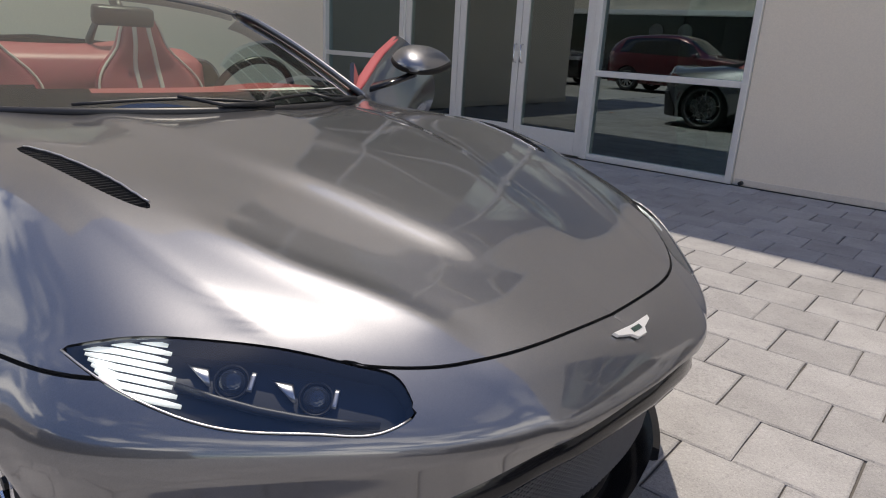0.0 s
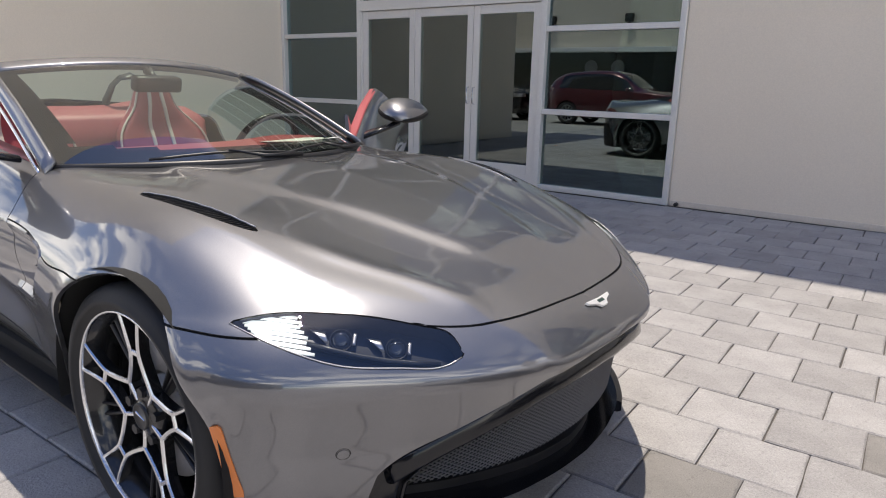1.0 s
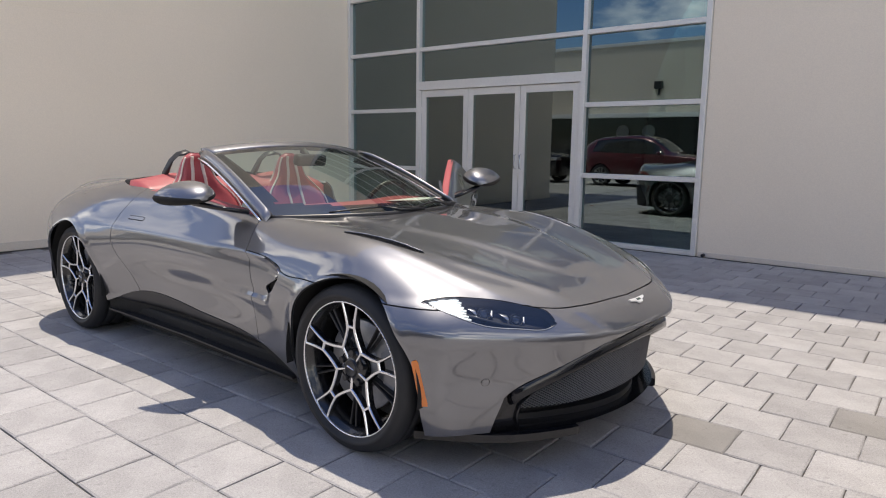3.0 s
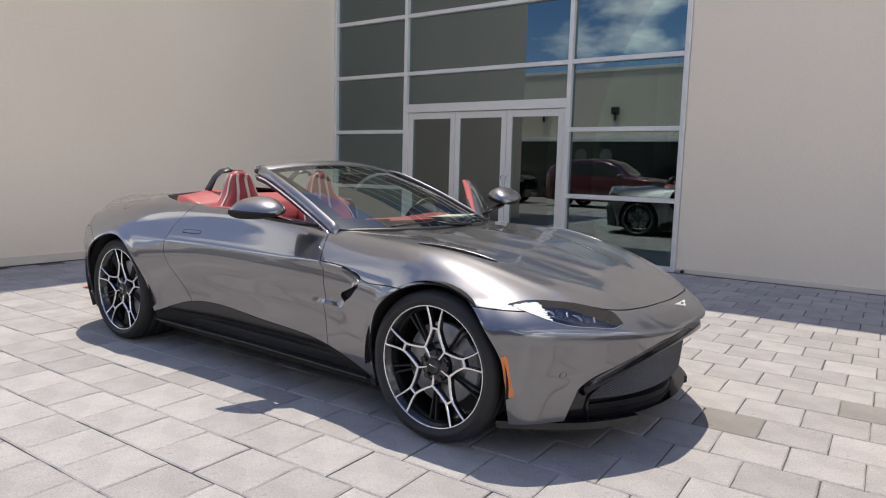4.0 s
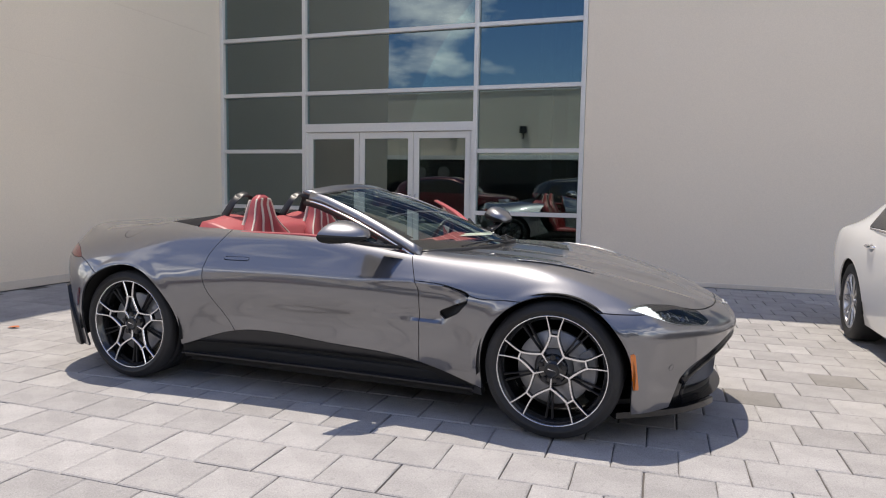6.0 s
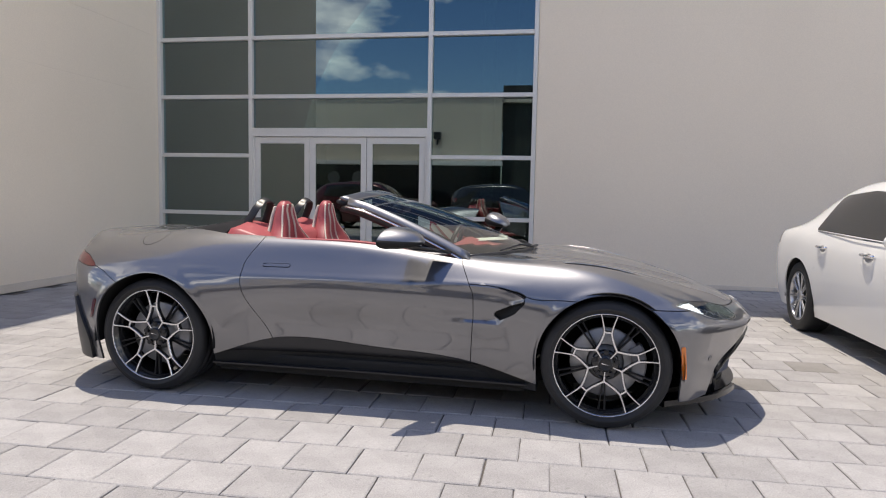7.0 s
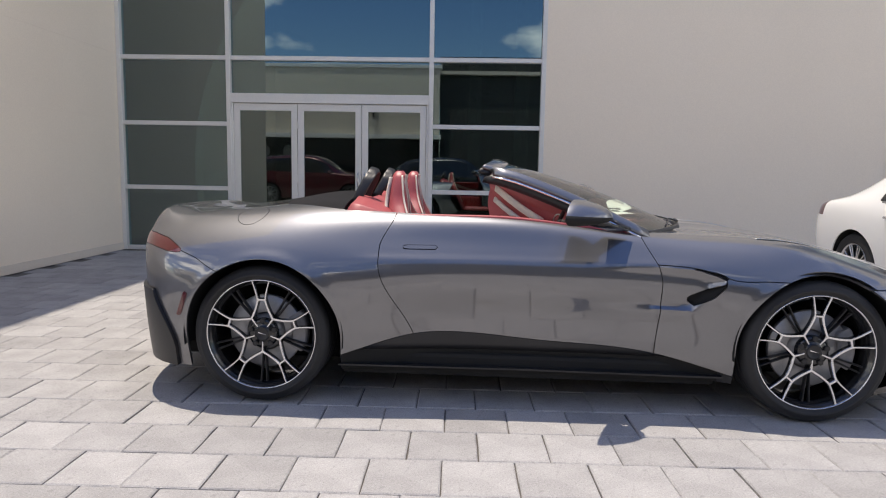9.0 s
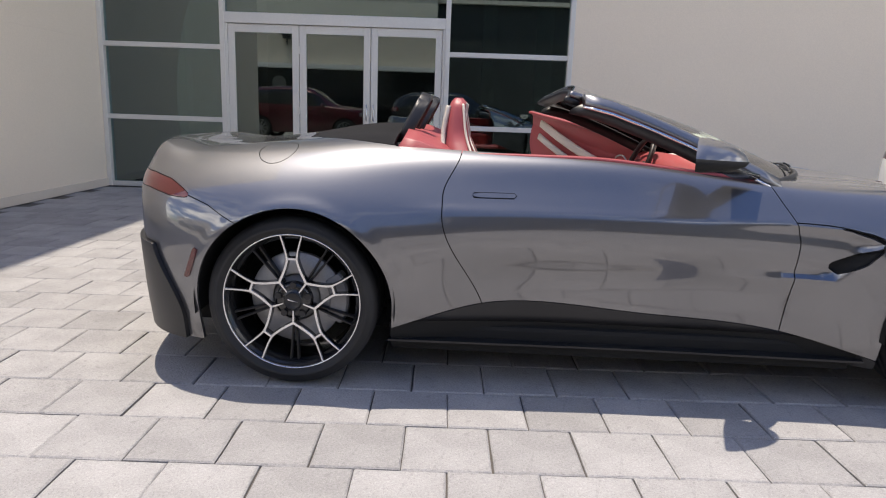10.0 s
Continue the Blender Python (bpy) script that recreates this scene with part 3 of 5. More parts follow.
def arch(p, s):
    d = np.hypot(p[:, 0] - ARCH_X[s], (p[:, 2] - HUB_Z)) - ARCH[s]
    d = np.where(p[:, 2] < HUB_Z, np.abs(p[:, 0] - ARCH_X[s]) - ARCH[s] * np.sqrt(np.clip(1 - 0.12 * (HUB_Z - p[:, 2]), 0, 1)), d)
    return np.where(p[:, 1] > 0.35, d, 1.0)


def cockpit(p):
    front = 0.90 - 0.36 * (p[:, 1] / 0.70) ** 2
    side = 0.675 + 0.022 * ramp(0.5, -0.2, p[:, 0])
    return np.where(p[:, 2] > 0.75, np.minimum(np.minimum(front - p[:, 0], p[:, 0] + 0.955), (side - p[:, 1])), -1.0)


def sill(p):
    top = spline([-1.1, -0.93, -0.57, -0.38, 0.07, 0.64, 1.0, 1.2], [0.21, 0.255, 0.365, 0.378, 0.345, 0.30, 0.21, 0.16], p[:, 0])
    return np.where((p[:, 1] > 0.5) & (np.abs(p[:, 0]) < 1.2), top - p[:, 2], -1.0)


def tail_black(p):
    edge = -1.778 - 0.14 * ramp(0.26, 0.60, p[:, 2])
    return np.minimum(0.56 - p[:, 2], edge - p[:, 0])


MOUTH_Y = np.linspace(0, 1.0, 101)
MOUTH_Z = spline([0, 0.15, 0.25, 0.354, 0.462, 0.558, 0.62, 0.68, 1.0], [0.538, 0.534, 0.520, 0.488, 0.436, 0.383, 0.342, 0.27, 0.0], MOUTH_Y)


def grille(p):
    top = np.interp(p[:, 1], MOUTH_Y, MOUTH_Z)
    side = np.interp(p[:, 2], [0.10, 0.17, 0.224, 0.289, 0.344], [0.668, 0.668, 0.661, 0.649, 0.640])
    return np.where(p[:, 0] > 1.75, np.minimum(top - p[:, 2], (side - p[:, 1]) * 0.8), -1.0)


LAMP_A, LAMP_B = np.array((1.720, 0.836, 0.667)), np.array((2.095, 0.482, 0.582))
LE1 = (LAMP_B - LAMP_A) / np.linalg.norm(LAMP_B - LAMP_A)
LN = np.array((0.55, 0.50, 0.67))
LN = LN - LE1 * (LN @ LE1)
LN /= np.linalg.norm(LN)
LE2 = np.cross(LE1, LN)
LE2 = LE2 if LE2[2] > 0 else -LE2
LAMP_L = float(np.linalg.norm(LAMP_B - LAMP_A))


def lamp_low(t):
    return spline([0, 0.134, 0.316, 0.504, 0.765, 0.959, 1.0], [0, -0.0331, -0.0626, -0.0729, -0.0541, -0.0204, 0.0], t)


def headlamp(p):
    t, w = (p - LAMP_A) @ LE1 / LAMP_L, (p - LAMP_A) @ LE2
    tc = np.clip(t, 0, 1)
    up = spline([0, 0.174, 0.36, 0.654, 0.86, 0.958, 1.0], [0, 0.0324, 0.0491, 0.0588, 0.0564, 0.036, 0.0], tc)
    f = np.minimum(up - w, w - lamp_low(tc))
    f = np.where((t < 0) | (t > 1), -0.05, f)
    return np.where(np.abs((p - LAMP_A) @ LN) < 0.22, np.where(p[:, 0] > 1.6, f, -1.0), -1.0)


def lamp_line(p):
    """The line on which the tail lamps sit, rising to the rear and falling to the arch."""
    return np.interp(-p[:, 0], [1.50, 1.585, 1.66, 1.742, 1.855, 1.95, 2.2], [0.66, 0.697, 0.738, 0.764, 0.794, 0.810, 0.815])


def tail_lamp(p):
    half = 0.029 * np.clip((-1.742 - p[:, 0]) / 0.10, 0, 1) ** 0.55
    return np.where(p[:, 0] < -1.742, half - np.abs(p[:, 2] - lamp_line(p)), -1.0)


def vent_slot(p):
    t = (1.552 - p[:, 0]) / (1.552 - 1.125)
    mid = 0.613 + 0.092 * np.clip(t, 0, 1) ** 0.72
    half = 0.025 * np.sqrt(np.clip(np.sin(np.pi * np.clip(t, 0, 1) ** 0.85), 0, 1))
    return np.where((t > 0) & (t < 1) & (p[:, 2] > 0.7), half - np.abs(p[:, 1] - mid), -0.05)


def wedge(p, corners):
    """Inside of a convex polygon in the side view."""
    f = np.full(len(p), 1.0)
    for (ax, az), (bx, bz) in zip(corners, corners[1:] + corners[:1]):
        l = math.hypot(bx - ax, bz - az)
        f = np.minimum(f, ((bx - ax) * (p[:, 2] - az) - (bz - az) * (p[:, 0] - ax)) / l)
    return f


def gill(p):
    """A dark drop before the wheel and the dark line that runs from it back along the upper strake."""
    drop = wedge(p, [(0.766, 0.584), (0.803, 0.555), (0.890, 0.600), (0.966, 0.686), (0.845, 0.634), (0.780, 0.604)])
    line = np.interp(p[:, 0], [0.62, 0.78, 0.905, 0.967], [0.750, 0.741, 0.714, 0.687])
    band = np.interp(p[:, 0], [0.66, 0.78, 0.905, 0.94, 0.967], [0.0, 0.0035, 0.010, 0.012, 0.0]) - np.abs(p[:, 2] - line)
    return np.where((p[:, 1] > 0.6) & (p[:, 0] > 0.6) & (p[:, 0] < 1.0), np.maximum(drop, band), -1.0)


def door_area(p):
    front = 0.555 + 0.098 * ramp(0.93, 0.66, p[:, 2]) - 0.014 * ramp(0.6, 0.3, p[:, 2])
    rear = -0.672 - 0.068 * ramp(0.98, 0.80, p[:, 2]) + 0.19 * ramp(0.74, 0.28, p[:, 2])
    return np.where(p[:, 1] > 0.5, np.minimum(front - p[:, 0], p[:, 0] - rear), -1.0)


def bonnet_area(p):
    side = p[:, 2] - spline([0.3, 0.64, 0.80, 0.90, 0.97, 1.1, 1.55, 1.72, 2.3], [0.757, 0.751, 0.741, 0.718, 0.694, 0.69, 0.668, 0.660, 0.66], p[:, 0])
    nose = (2.152 - 0.112 * (p[:, 1] / 0.487) ** 3 - p[:, 0]) * 0.7
    return np.where(p[:, 0] > 0.3, np.where(p[:, 1] > 0.84, side, np.where(p[:, 1] < 0.52, nose, np.minimum(side, nose + 0.45 * ramp(0.50, 0.60, p[:, 1])))), -1.0)


def tonneau(p):
    r = 1.40 - 0.10 * (p[:, 1] / 0.5) ** 2
    side = spline([-1.6, -1.4, -1.15, -0.93, -0.5], [0.36, 0.48, 0.622, 0.690, 0.60], p[:, 0])
    return np.where((p[:, 2] > 0.85) & (p[:, 0] < -0.5), np.minimum(p[:, 0] + r, side - p[:, 1]), -1.0)


def fuel_cap(p):
    return np.where((p[:, 2] > 0.8) & (p[:, 1] > 0), 0.078 - np.hypot(p[:, 0] + 1.433, (p[:, 1] - 0.69) * 0.85), -1.0)


half = clip(clip(skin, lambda p: arch(p, 1)), lambda p: arch(p, -1))
half = clip(half, lambda p: -cockpit(p))
lining = clip(clip(clip(clip(half, lambda p: -headlamp(p)), lambda p: -grille(p)), lambda p: -gill(p)), lambda p: -vent_slot(p))
sill_m, half = split(half, sill, 0.001)
sill_m[0][:, 1] -= 0.05 * ramp(0.31, 0.235, sill_m[0][:, 2]) * ramp(1.02, 0.85, np.abs(sill_m[0][:, 0]))
tail_m, half = split(half, tail_black, 0.001)
half = clip(half, lambda p: -grille(p))
lamp_m, half = split(half, headlamp, 0.0022)
tlamp_m, half = split(half, tail_lamp, 0.0015)
half = clip(half, lambda p: -vent_slot(p))
half = clip(half, lambda p: -gill(p))
door_m, half = split(half, door_area)
ton_m, half = split(half, tonneau, 0.002)
front, rear = clip(half, lambda p: p[:, 0]), clip(half, lambda p: -p[:, 0])
cap_m, rear = split(rear, fuel_cap, 0.0015)
bonnet_m, low = split(front, bonnet_area)
fender_m, bumper_m = clip(low, lambda p: AXLE[1] - p[:, 0]), clip(low, lambda p: p[:, 0] - AXLE[1])
rear_low, rear_up = split(rear, lambda p: np.where(p[:, 0] < -1.3, lamp_line(p) - p[:, 2], -1.0), 0.002)

shell_part("bonnet", both(bonnet_m), PAINT, car, 0.012, "creased metallic bonnet")
shell_part("front_bumper", both(bumper_m), PAINT, car)
shell_part("rear_body", both(rear_up), PAINT, car)
shell_part("rear_bumper", both(rear_low), PAINT, car)
shell_part("roof_cover", both(ton_m), CLOTH, car, 0.012, "black cloth cover of the folded roof")
shell_part("diffuser", both(offset(tail_m, 0.018)), SATIN_BLACK, car, 0.03, "black lower rear bumper")
# black shell just behind the skin, added to put shade in the panel gaps
open_side = clip(lining, lambda p: np.where(p[:, 2] > 0.40, -door_area(p) - 0.002, 1.0))
shell_part("gap_shade_shell", offset(open_side, -0.013), MATT_BLACK, car, 0.0)
shell_part("gap_shade_shell", offset(mirrored(lining), -0.013), MATT_BLACK, car, 0.0)
sides = {}
for s in (1, -1):
    turn = (lambda m: m) if s > 0 else mirrored
    shell_part("front_fender", turn(fender_m), PAINT, car)
    shell_part("side_sill", turn(offset(sill_m, 0.004)), SATIN_BLACK, car, 0.03, "satin black side sill")
    v = [(xx, s * (0.865 - 0.02 * (1 - abs(xx))), 0.196 + 0.008 * q) for xx in np.linspace(-0.945, 0.965, 20) for q in (0, 1)] + [(xx, s * 0.74, 0.196 + 0.008 * q) for xx in np.linspace(-0.945, 0.965, 20) for q in (0, 1)]
    f = [(2 * k, 2 * k + 2, 2 * k + 3, 2 * k + 1) for k in range(19)] + [(2 * k + 1, 2 * k + 3, 2 * k + 43, 2 * k + 41) for k in range(19)] + [(2 * k, 2 * k + 40, 2 * k + 42, 2 * k + 2) for k in range(19)]
    link_mesh("sill_lip", v, f, SATIN_BLACK, car, False)
    shell_part("fuel_cap" if s < 0 else "blank_cap", turn(cap_m), PAINT, car, 0.006)
    lamp = shell_part("tail_lamp", turn(tlamp_m), TAIL, car, 0.01, "slim red tail lamp")

# grille: black frame, mesh and deep mouth
mouth = clip(skin, grille)
frame_m = clip(mouth, lambda p: 0.055 - grille(p))
frame_v, frame_f = both(frame_m)
shell_part("grille_frame", (frame_v - np.array((0.028, 0, 0)), frame_f), GLOSS_BLACK, car, 0.04, "gloss black grille surround")
inner = clip(mouth, lambda p: grille(p) - 0.07)
link_mesh("mouth", both(mouth)[0] * np.array((1, 0.96, 1)) - np.array((0.125, 0, 0)), both(mouth)[1], MATT_BLACK, car)
mm_v, mm_f = both(mouth)
seen = {(a, b) for q in mm_f for a, b in zip(q, q[1:] + q[:1])}
rim = [(a, b) for a, b in seen if (b, a) not in seen]
wall_v = [tuple(p) for p in mm_v] + [(p[0] - 0.13, p[1] * 0.97, p[2]) for p in mm_v]
link_mesh("mouth_wall", wall_v, [(b, a, a + len(mm_v), b + len(mm_v)) for a, b in rim], GLOSS_BLACK, car, True)

# ---- lathe, bars and wheels ----
def lathe(profile, sides=64):
    """Turns (radius, y) pairs round the y axis."""
    v, f = [], []
    for r, yy in profile:
        for k in range(sides):
            w = 2 * math.pi * k / sides
            v.append((r * math.cos(w), yy, r * math.sin(w)))
    for i in range(len(profile) - 1):
        for k in range(sides):
            n = (k + 1) % sides
            f.append((i * sides + k, i * sides + n, (i + 1) * sides + n, (i + 1) * sides + k))
    return v, f


def bar3(p, q, w0, w1, d, v, f, idx, face=0, side=1):
    """A spoke piece between p and q in the wheel's plane, with a chamfered bright face."""
    p, q = Vector(p), Vector(q)
    t = (q - p).normalized()
    n = Vector((-t.z, 0, t.x)).normalized()
    k = len(v)
    for c, w in ((p, w0), (q, w1)):
        for o, yy in ((-w / 2, -d), (-w / 2, -0.004), (-w / 2 + 0.0025, 0.0), (w / 2 - 0.0025, 0.0), (w / 2, -0.004), (w / 2, -d)):
            v.append(c + n * o + Vector((0, yy, 0)))
    for i in range(5):
        f.append((k + i, k + i + 1, k + 6 + i + 1, k + 6 + i))
        idx.append(face if i in (1, 2, 3) else side)
    f += [tuple(range(k, k + 6))[::-1], tuple(range(k + 6, k + 12))]
    idx += [side, side]


def polar(r, deg, yy):
    return (r * math.cos(radians(deg)), yy, r * math.sin(radians(deg)))


def sports_wheel(m, width, parent, first=90):
    K = 1.056
    polar = lambda r, deg, yy: (K * r * math.cos(radians(deg)), yy, K * r * math.sin(radians(deg)))
    v, f = lathe([(K * r, q) for r, q in ((0.2655, -0.030), (0.268, -0.004), (0.2665, 0.004), (0.2625, 0.005), (0.2605, 0.001), (0.2600, -0.006))], 96)
    rim = link_mesh("wheel", v, f, MACHINED, parent, True, "black alloy wheel with bright turned spokes")
    rim.matrix_local = m
    v, f = lathe([(K * r, q) for r, q in ((0.2600, -0.005), (0.252, -0.018), (0.242, -0.030), (0.238, -0.07), (0.234, -0.16), (0.245, -0.23))], 96)
    link_mesh("barrel", v, f, RIM_BLACK, rim)
    w = width
    groove = []
    for g in (0.28, 0.5, 0.72):
        yy = 0.012 - w * g
        groove += [(0.3485, yy + 0.008), (0.342, yy + 0.006), (0.342, yy - 0.006), (0.3485, yy - 0.008)]
    v, f = lathe([(0.2805, 0.000), (0.286, 0.007), (0.297, 0.014), (0.298, 0.0165), (0.311, 0.018), (0.312, 0.016), (0.326, 0.012), (0.338, 0.002), (0.345, -0.014), (0.348, -0.03)]
                 + groove + [(0.3475, -w), (0.338, -w - 0.014), (0.30, -w - 0.02), (0.275, -w)], 96)
    link_mesh("tyre", v, f, RUBBER, rim, True, "low-profile black tyre")
    for k in range(5):
        a = first + 72 * k
        v, f, idx = [], [], []
        for sgn in (-1, 1):
            leg = [(0.158, 6.6, -0.0115), (0.176, 6.4, -0.009), (0.200, 6.9, -0.006), (0.230, 7.9, -0.003), (0.261, 9.0, 0.0)]
            petal = [(0.164, 6.5, -0.0107), (0.150, 8.2, -0.012), (0.128, 13.0, -0.0145), (0.106, 22.0, -0.017), (0.093, 31.5, -0.0185), (0.088, 36.5, -0.019)]
            for run, w0, w1 in ((leg, 0.0125, 0.0095), (petal, 0.0135, 0.0145)):
                for k2 in range(len(run) - 1):
                    wa, wb = w0 + (w1 - w0) * k2 / (len(run) - 1), w0 + (w1 - w0) * (k2 + 1) / (len(run) - 1)
                    (r0, d0, y0), (r1, d1, y1) = run[k2], run[k2 + 1]
                    bar3(polar(r0, a + sgn * d0, y0), polar(r1, a + sgn * d1, y1), wa, wb, 0.03, v, f, idx)
        bar3(polar(0.168, a - 6.8, -0.0104), polar(0.168, a + 6.8, -0.0104), 0.013, 0.013, 0.03, v, f, idx)
        bar3(polar(0.090, a + 36, -0.0192), polar(0.040, a + 36, -0.023), 0.013, 0.010, 0.035, v, f, idx)
        link_mesh("spoke", v, f, [MACHINED, RIM_BLACK], rim, False, "", idx)
        v, f, idx = [], [], []
        for o in (-3, 3):
            bar3(polar(0.075, a + 36 + o, -0.050), polar(0.246, a + 36 + 1.2 * o, -0.035), 0.009, 0.009, 0.025, v, f, idx, 1, 1)
        link_mesh("inner_spoke", v, f, [MACHINED, SATIN_BLACK], rim, False, "", idx)
        bm = bmesh.new()
        bmesh.ops.create_cone(bm, cap_ends=True, segments=6, radius1=0.016, radius2=0.014, depth=0.024, matrix=Matrix.Translation(polar(0.061, a, -0.030)) @ pose(0, 0, 0, -90))
        part("wheel_nut", bm, SATIN_BLACK, rim)
    v, f = lathe([(0.076, -0.06), (0.074, -0.030), (0.060, -0.026), (0.040, -0.024), (0.036, -0.020)], 40)
    link_mesh("hub", v, f, RIM_BLACK, rim)
    v, f = lathe([(0.036, -0.024), (0.035, -0.016), (0.031, -0.0145), (0.029, -0.0165), (0.0005, -0.0165)], 32)
    link_mesh("centre_cap", v, f, SATIN_BLACK, rim)
    v, f, idx = [], [], []
    bar3((-0.020, -0.0145, -0.004), (0.020, -0.0145, 0.006), 0.004, 0.010, 0.002, v, f, idx)
    link_mesh("cap_emblem", v, f, [CHROME, CHROME], rim, False, "", idx)
    v, f = lathe([(0.10, -0.085), (0.188, -0.085), (0.19, -0.088), (0.19, -0.112), (0.188, -0.115), (0.09, -0.115), (0.09, -0.07), (0.0005, -0.07)], 72)
    link_mesh("brake_disc", v, f, DISC, rim)
    v, f = [], []
    for k in range(13):
        a = 148 + k * 5
        e = 0.006 if k in (0, 12) else 0.0
        for r, yy in ((0.132 + e, -0.135), (0.205 - e, -0.135), (0.208 - e, -0.120), (0.208 - e, -0.072), (0.200 - e, -0.062), (0.140 + e, -0.062), (0.132 + e, -0.070)):
            v.append(polar(r, a, yy))
    for k in range(12):
        for q in range(7):
            f.append((k * 7 + q, k * 7 + (q + 1) % 7, k * 7 + 7 + (q + 1) % 7, k * 7 + 7 + q))
    f += [tuple(range(7)), tuple(range(84, 91))[::-1]]
    link_mesh("caliper", v, f, CALIPER, rim, False)
    return rim


for s in (1, -1):
    sports_wheel(pose(AXLE[1], s * 0.897, HUB_Z + 0.002, 0, 0, 0 if s > 0 else 180), 0.25, car, 92.5)
    sports_wheel(pose(-AXLE[-1], s * 0.893, HUB_Z + 0.002, 0, 0, 0 if s > 0 else 180), 0.285, car, 90)
    for ax in (1, -1):
        v, f = [], []
        for k in range(33):
            w = radians(-8 + k * 196 / 32)
            for yy in (0.50, 0.915):
                v.append((ARCH_X[ax] + (ARCH[ax] + 0.014) * math.cos(w), s * yy, HUB_Z + (ARCH[ax] + 0.014) * math.sin(w)))
        f = [(2 * k, 2 * k + 1, 2 * k + 3, 2 * k + 2) for k in range(32)]
        v2 = [(ARCH_X[ax] + (ARCH[ax] + 0.014) * math.cos(radians(-8 + k * 196 / 32)), s * 0.50, HUB_Z + (ARCH[ax] + 0.014) * math.sin(radians(-8 + k * 196 / 32))) for k in range(33)]
        n = len(v)
        link_mesh("arch_liner", v + v2, f + [tuple(range(n, n + 33))], MATT_BLACK, car)
part("floor_pan", box(-1.95, 1.9, -0.50, 0.50, 0.13, 0.22, 0.02), MATT_BLACK, car)
part("floor_pan", box(-0.94, 0.95, -0.80, 0.80, 0.14, 0.26, 0.02), MATT_BLACK, car)

def strip(points, across, thick, mat, name, parent, label="", bow=0.4):
    """A shaped bar: at each point a half-width vector and a half-thickness vector."""
    v, f = [], []
    for p, w, t in zip(points, across, thick):
        p, w, t = Vector(p), Vector(w), Vector(t)
        for k in range(12):
            c, q = math.cos(k * math.pi / 6), math.sin(k * math.pi / 6)
            v.append(p + w * math.copysign(abs(c) ** 0.6, c) + t * math.copysign(abs(q) ** 0.6, q))
    n = len(points)
    for i in range(n - 1):
        for k in range(12):
            f.append((i * 12 + k, i * 12 + (k + 1) % 12, i * 12 + 12 + (k + 1) % 12, i * 12 + 12 + k))
    f += [tuple(range(12))[::-1], tuple(range((n - 1) * 12, n * 12))]
    return link_mesh(name, v, f, mat, parent, True, label)


# ---- front: splitter, mesh, lamps, badge ----
def plate(outline, depth, z0, z1, mat, name, label=""):
    """A level blade that follows an outline on both sides of the car."""
    pts = [(xx, -yy) for xx, yy in reversed(outline)] + outline[1:] if outline[0][1] == 0 else outline
    v, f = [], []
    for i, (xx, yy) in enumerate(pts):
        a, b = Vector(pts[max(i - 1, 0)]), Vector(pts[min(i + 1, len(pts) - 1)])
        t = (b - a).normalized()
        inn = Vector((-t.y, t.x)) * depth
        v += [(xx, yy, z0 + 0.006), (xx, yy, z1 - 0.003), (xx + inn.x * 0.06, yy + inn.y * 0.06, z1), (xx + inn.x, yy + inn.y, z1 + 0.012), (xx + inn.x, yy + inn.y, z0), (xx + inn.x * 0.06, yy + inn.y * 0.06, z0)]
    for i in range(len(pts) - 1):
        for k in range(6):
            f.append((i * 6 + k, i * 6 + (k + 1) % 6, i * 6 + 6 + (k + 1) % 6, i * 6 + 6 + k))
    f += [tuple(range(6)), tuple(range(len(v) - 6, len(v)))[::-1]]
    return sharp(link_mesh(name, v, f, mat, car, True, label))


ang = np.linspace(0, 1, 15)
sy = 0.80 * ang
sx = spline([0, 0.15, 0.30, 0.48, 0.62, 0.72, 0.80], [2.185, 2.165, 2.11, 2.01, 1.89, 1.78, 1.66], sy)
ty = np.linspace(0, 0.84, 24)
tx = spline([0, 0.2, 0.36, 0.5, 0.63, 0.72, 0.84], [2.19, 2.182, 2.155, 2.085, 1.99, 1.885, 1.70], ty)
blade = [(float(a), float(b)) for a, b in zip(tx, ty) if b > 0.36]
for run in (blade, [(a, -b) for a, b in reversed(blade)]):
    plate(run, 0.20, 0.126, 0.166, GLOSS_BLACK, "splitter", "gloss black front splitter blade")
plate([(float(a) - 0.04, float(b) * 0.97) for a, b in zip(sx, sy)], 0.2, 0.15, 0.20, SATIN_BLACK, "lower_lip")
# black bar along the upper edge of the mouth, and a fin at each corner
sv = skin[0]


def nose_x(yy, zz):
    d = (sv[:, 1] - abs(yy)) ** 2 + (sv[:, 2] - zz) ** 2 + 10.0 * (sv[:, 0] < 1.6)
    i = np.argpartition(d, 4)[:4]
    w = 1 / (d[i] + 1e-6)
    return float((sv[i, 0] * w).sum() / w.sum())


yy = np.concatenate((np.linspace(-0.615, -0.2, 12), np.linspace(-0.15, 0.15, 5), np.linspace(0.2, 0.615, 12)))
zz = np.interp(np.abs(yy), MOUTH_Y, MOUTH_Z) - 0.036
strip([(nose_x(a, b) - 0.012, a, b) for a, b in zip(yy, zz)], [Vector((0.016, 0, 0.006))] * len(yy), [Vector((-0.006, 0, 0.027))] * len(yy), GLOSS_BLACK, "grille_bar", car, "gloss black bar over the grille")
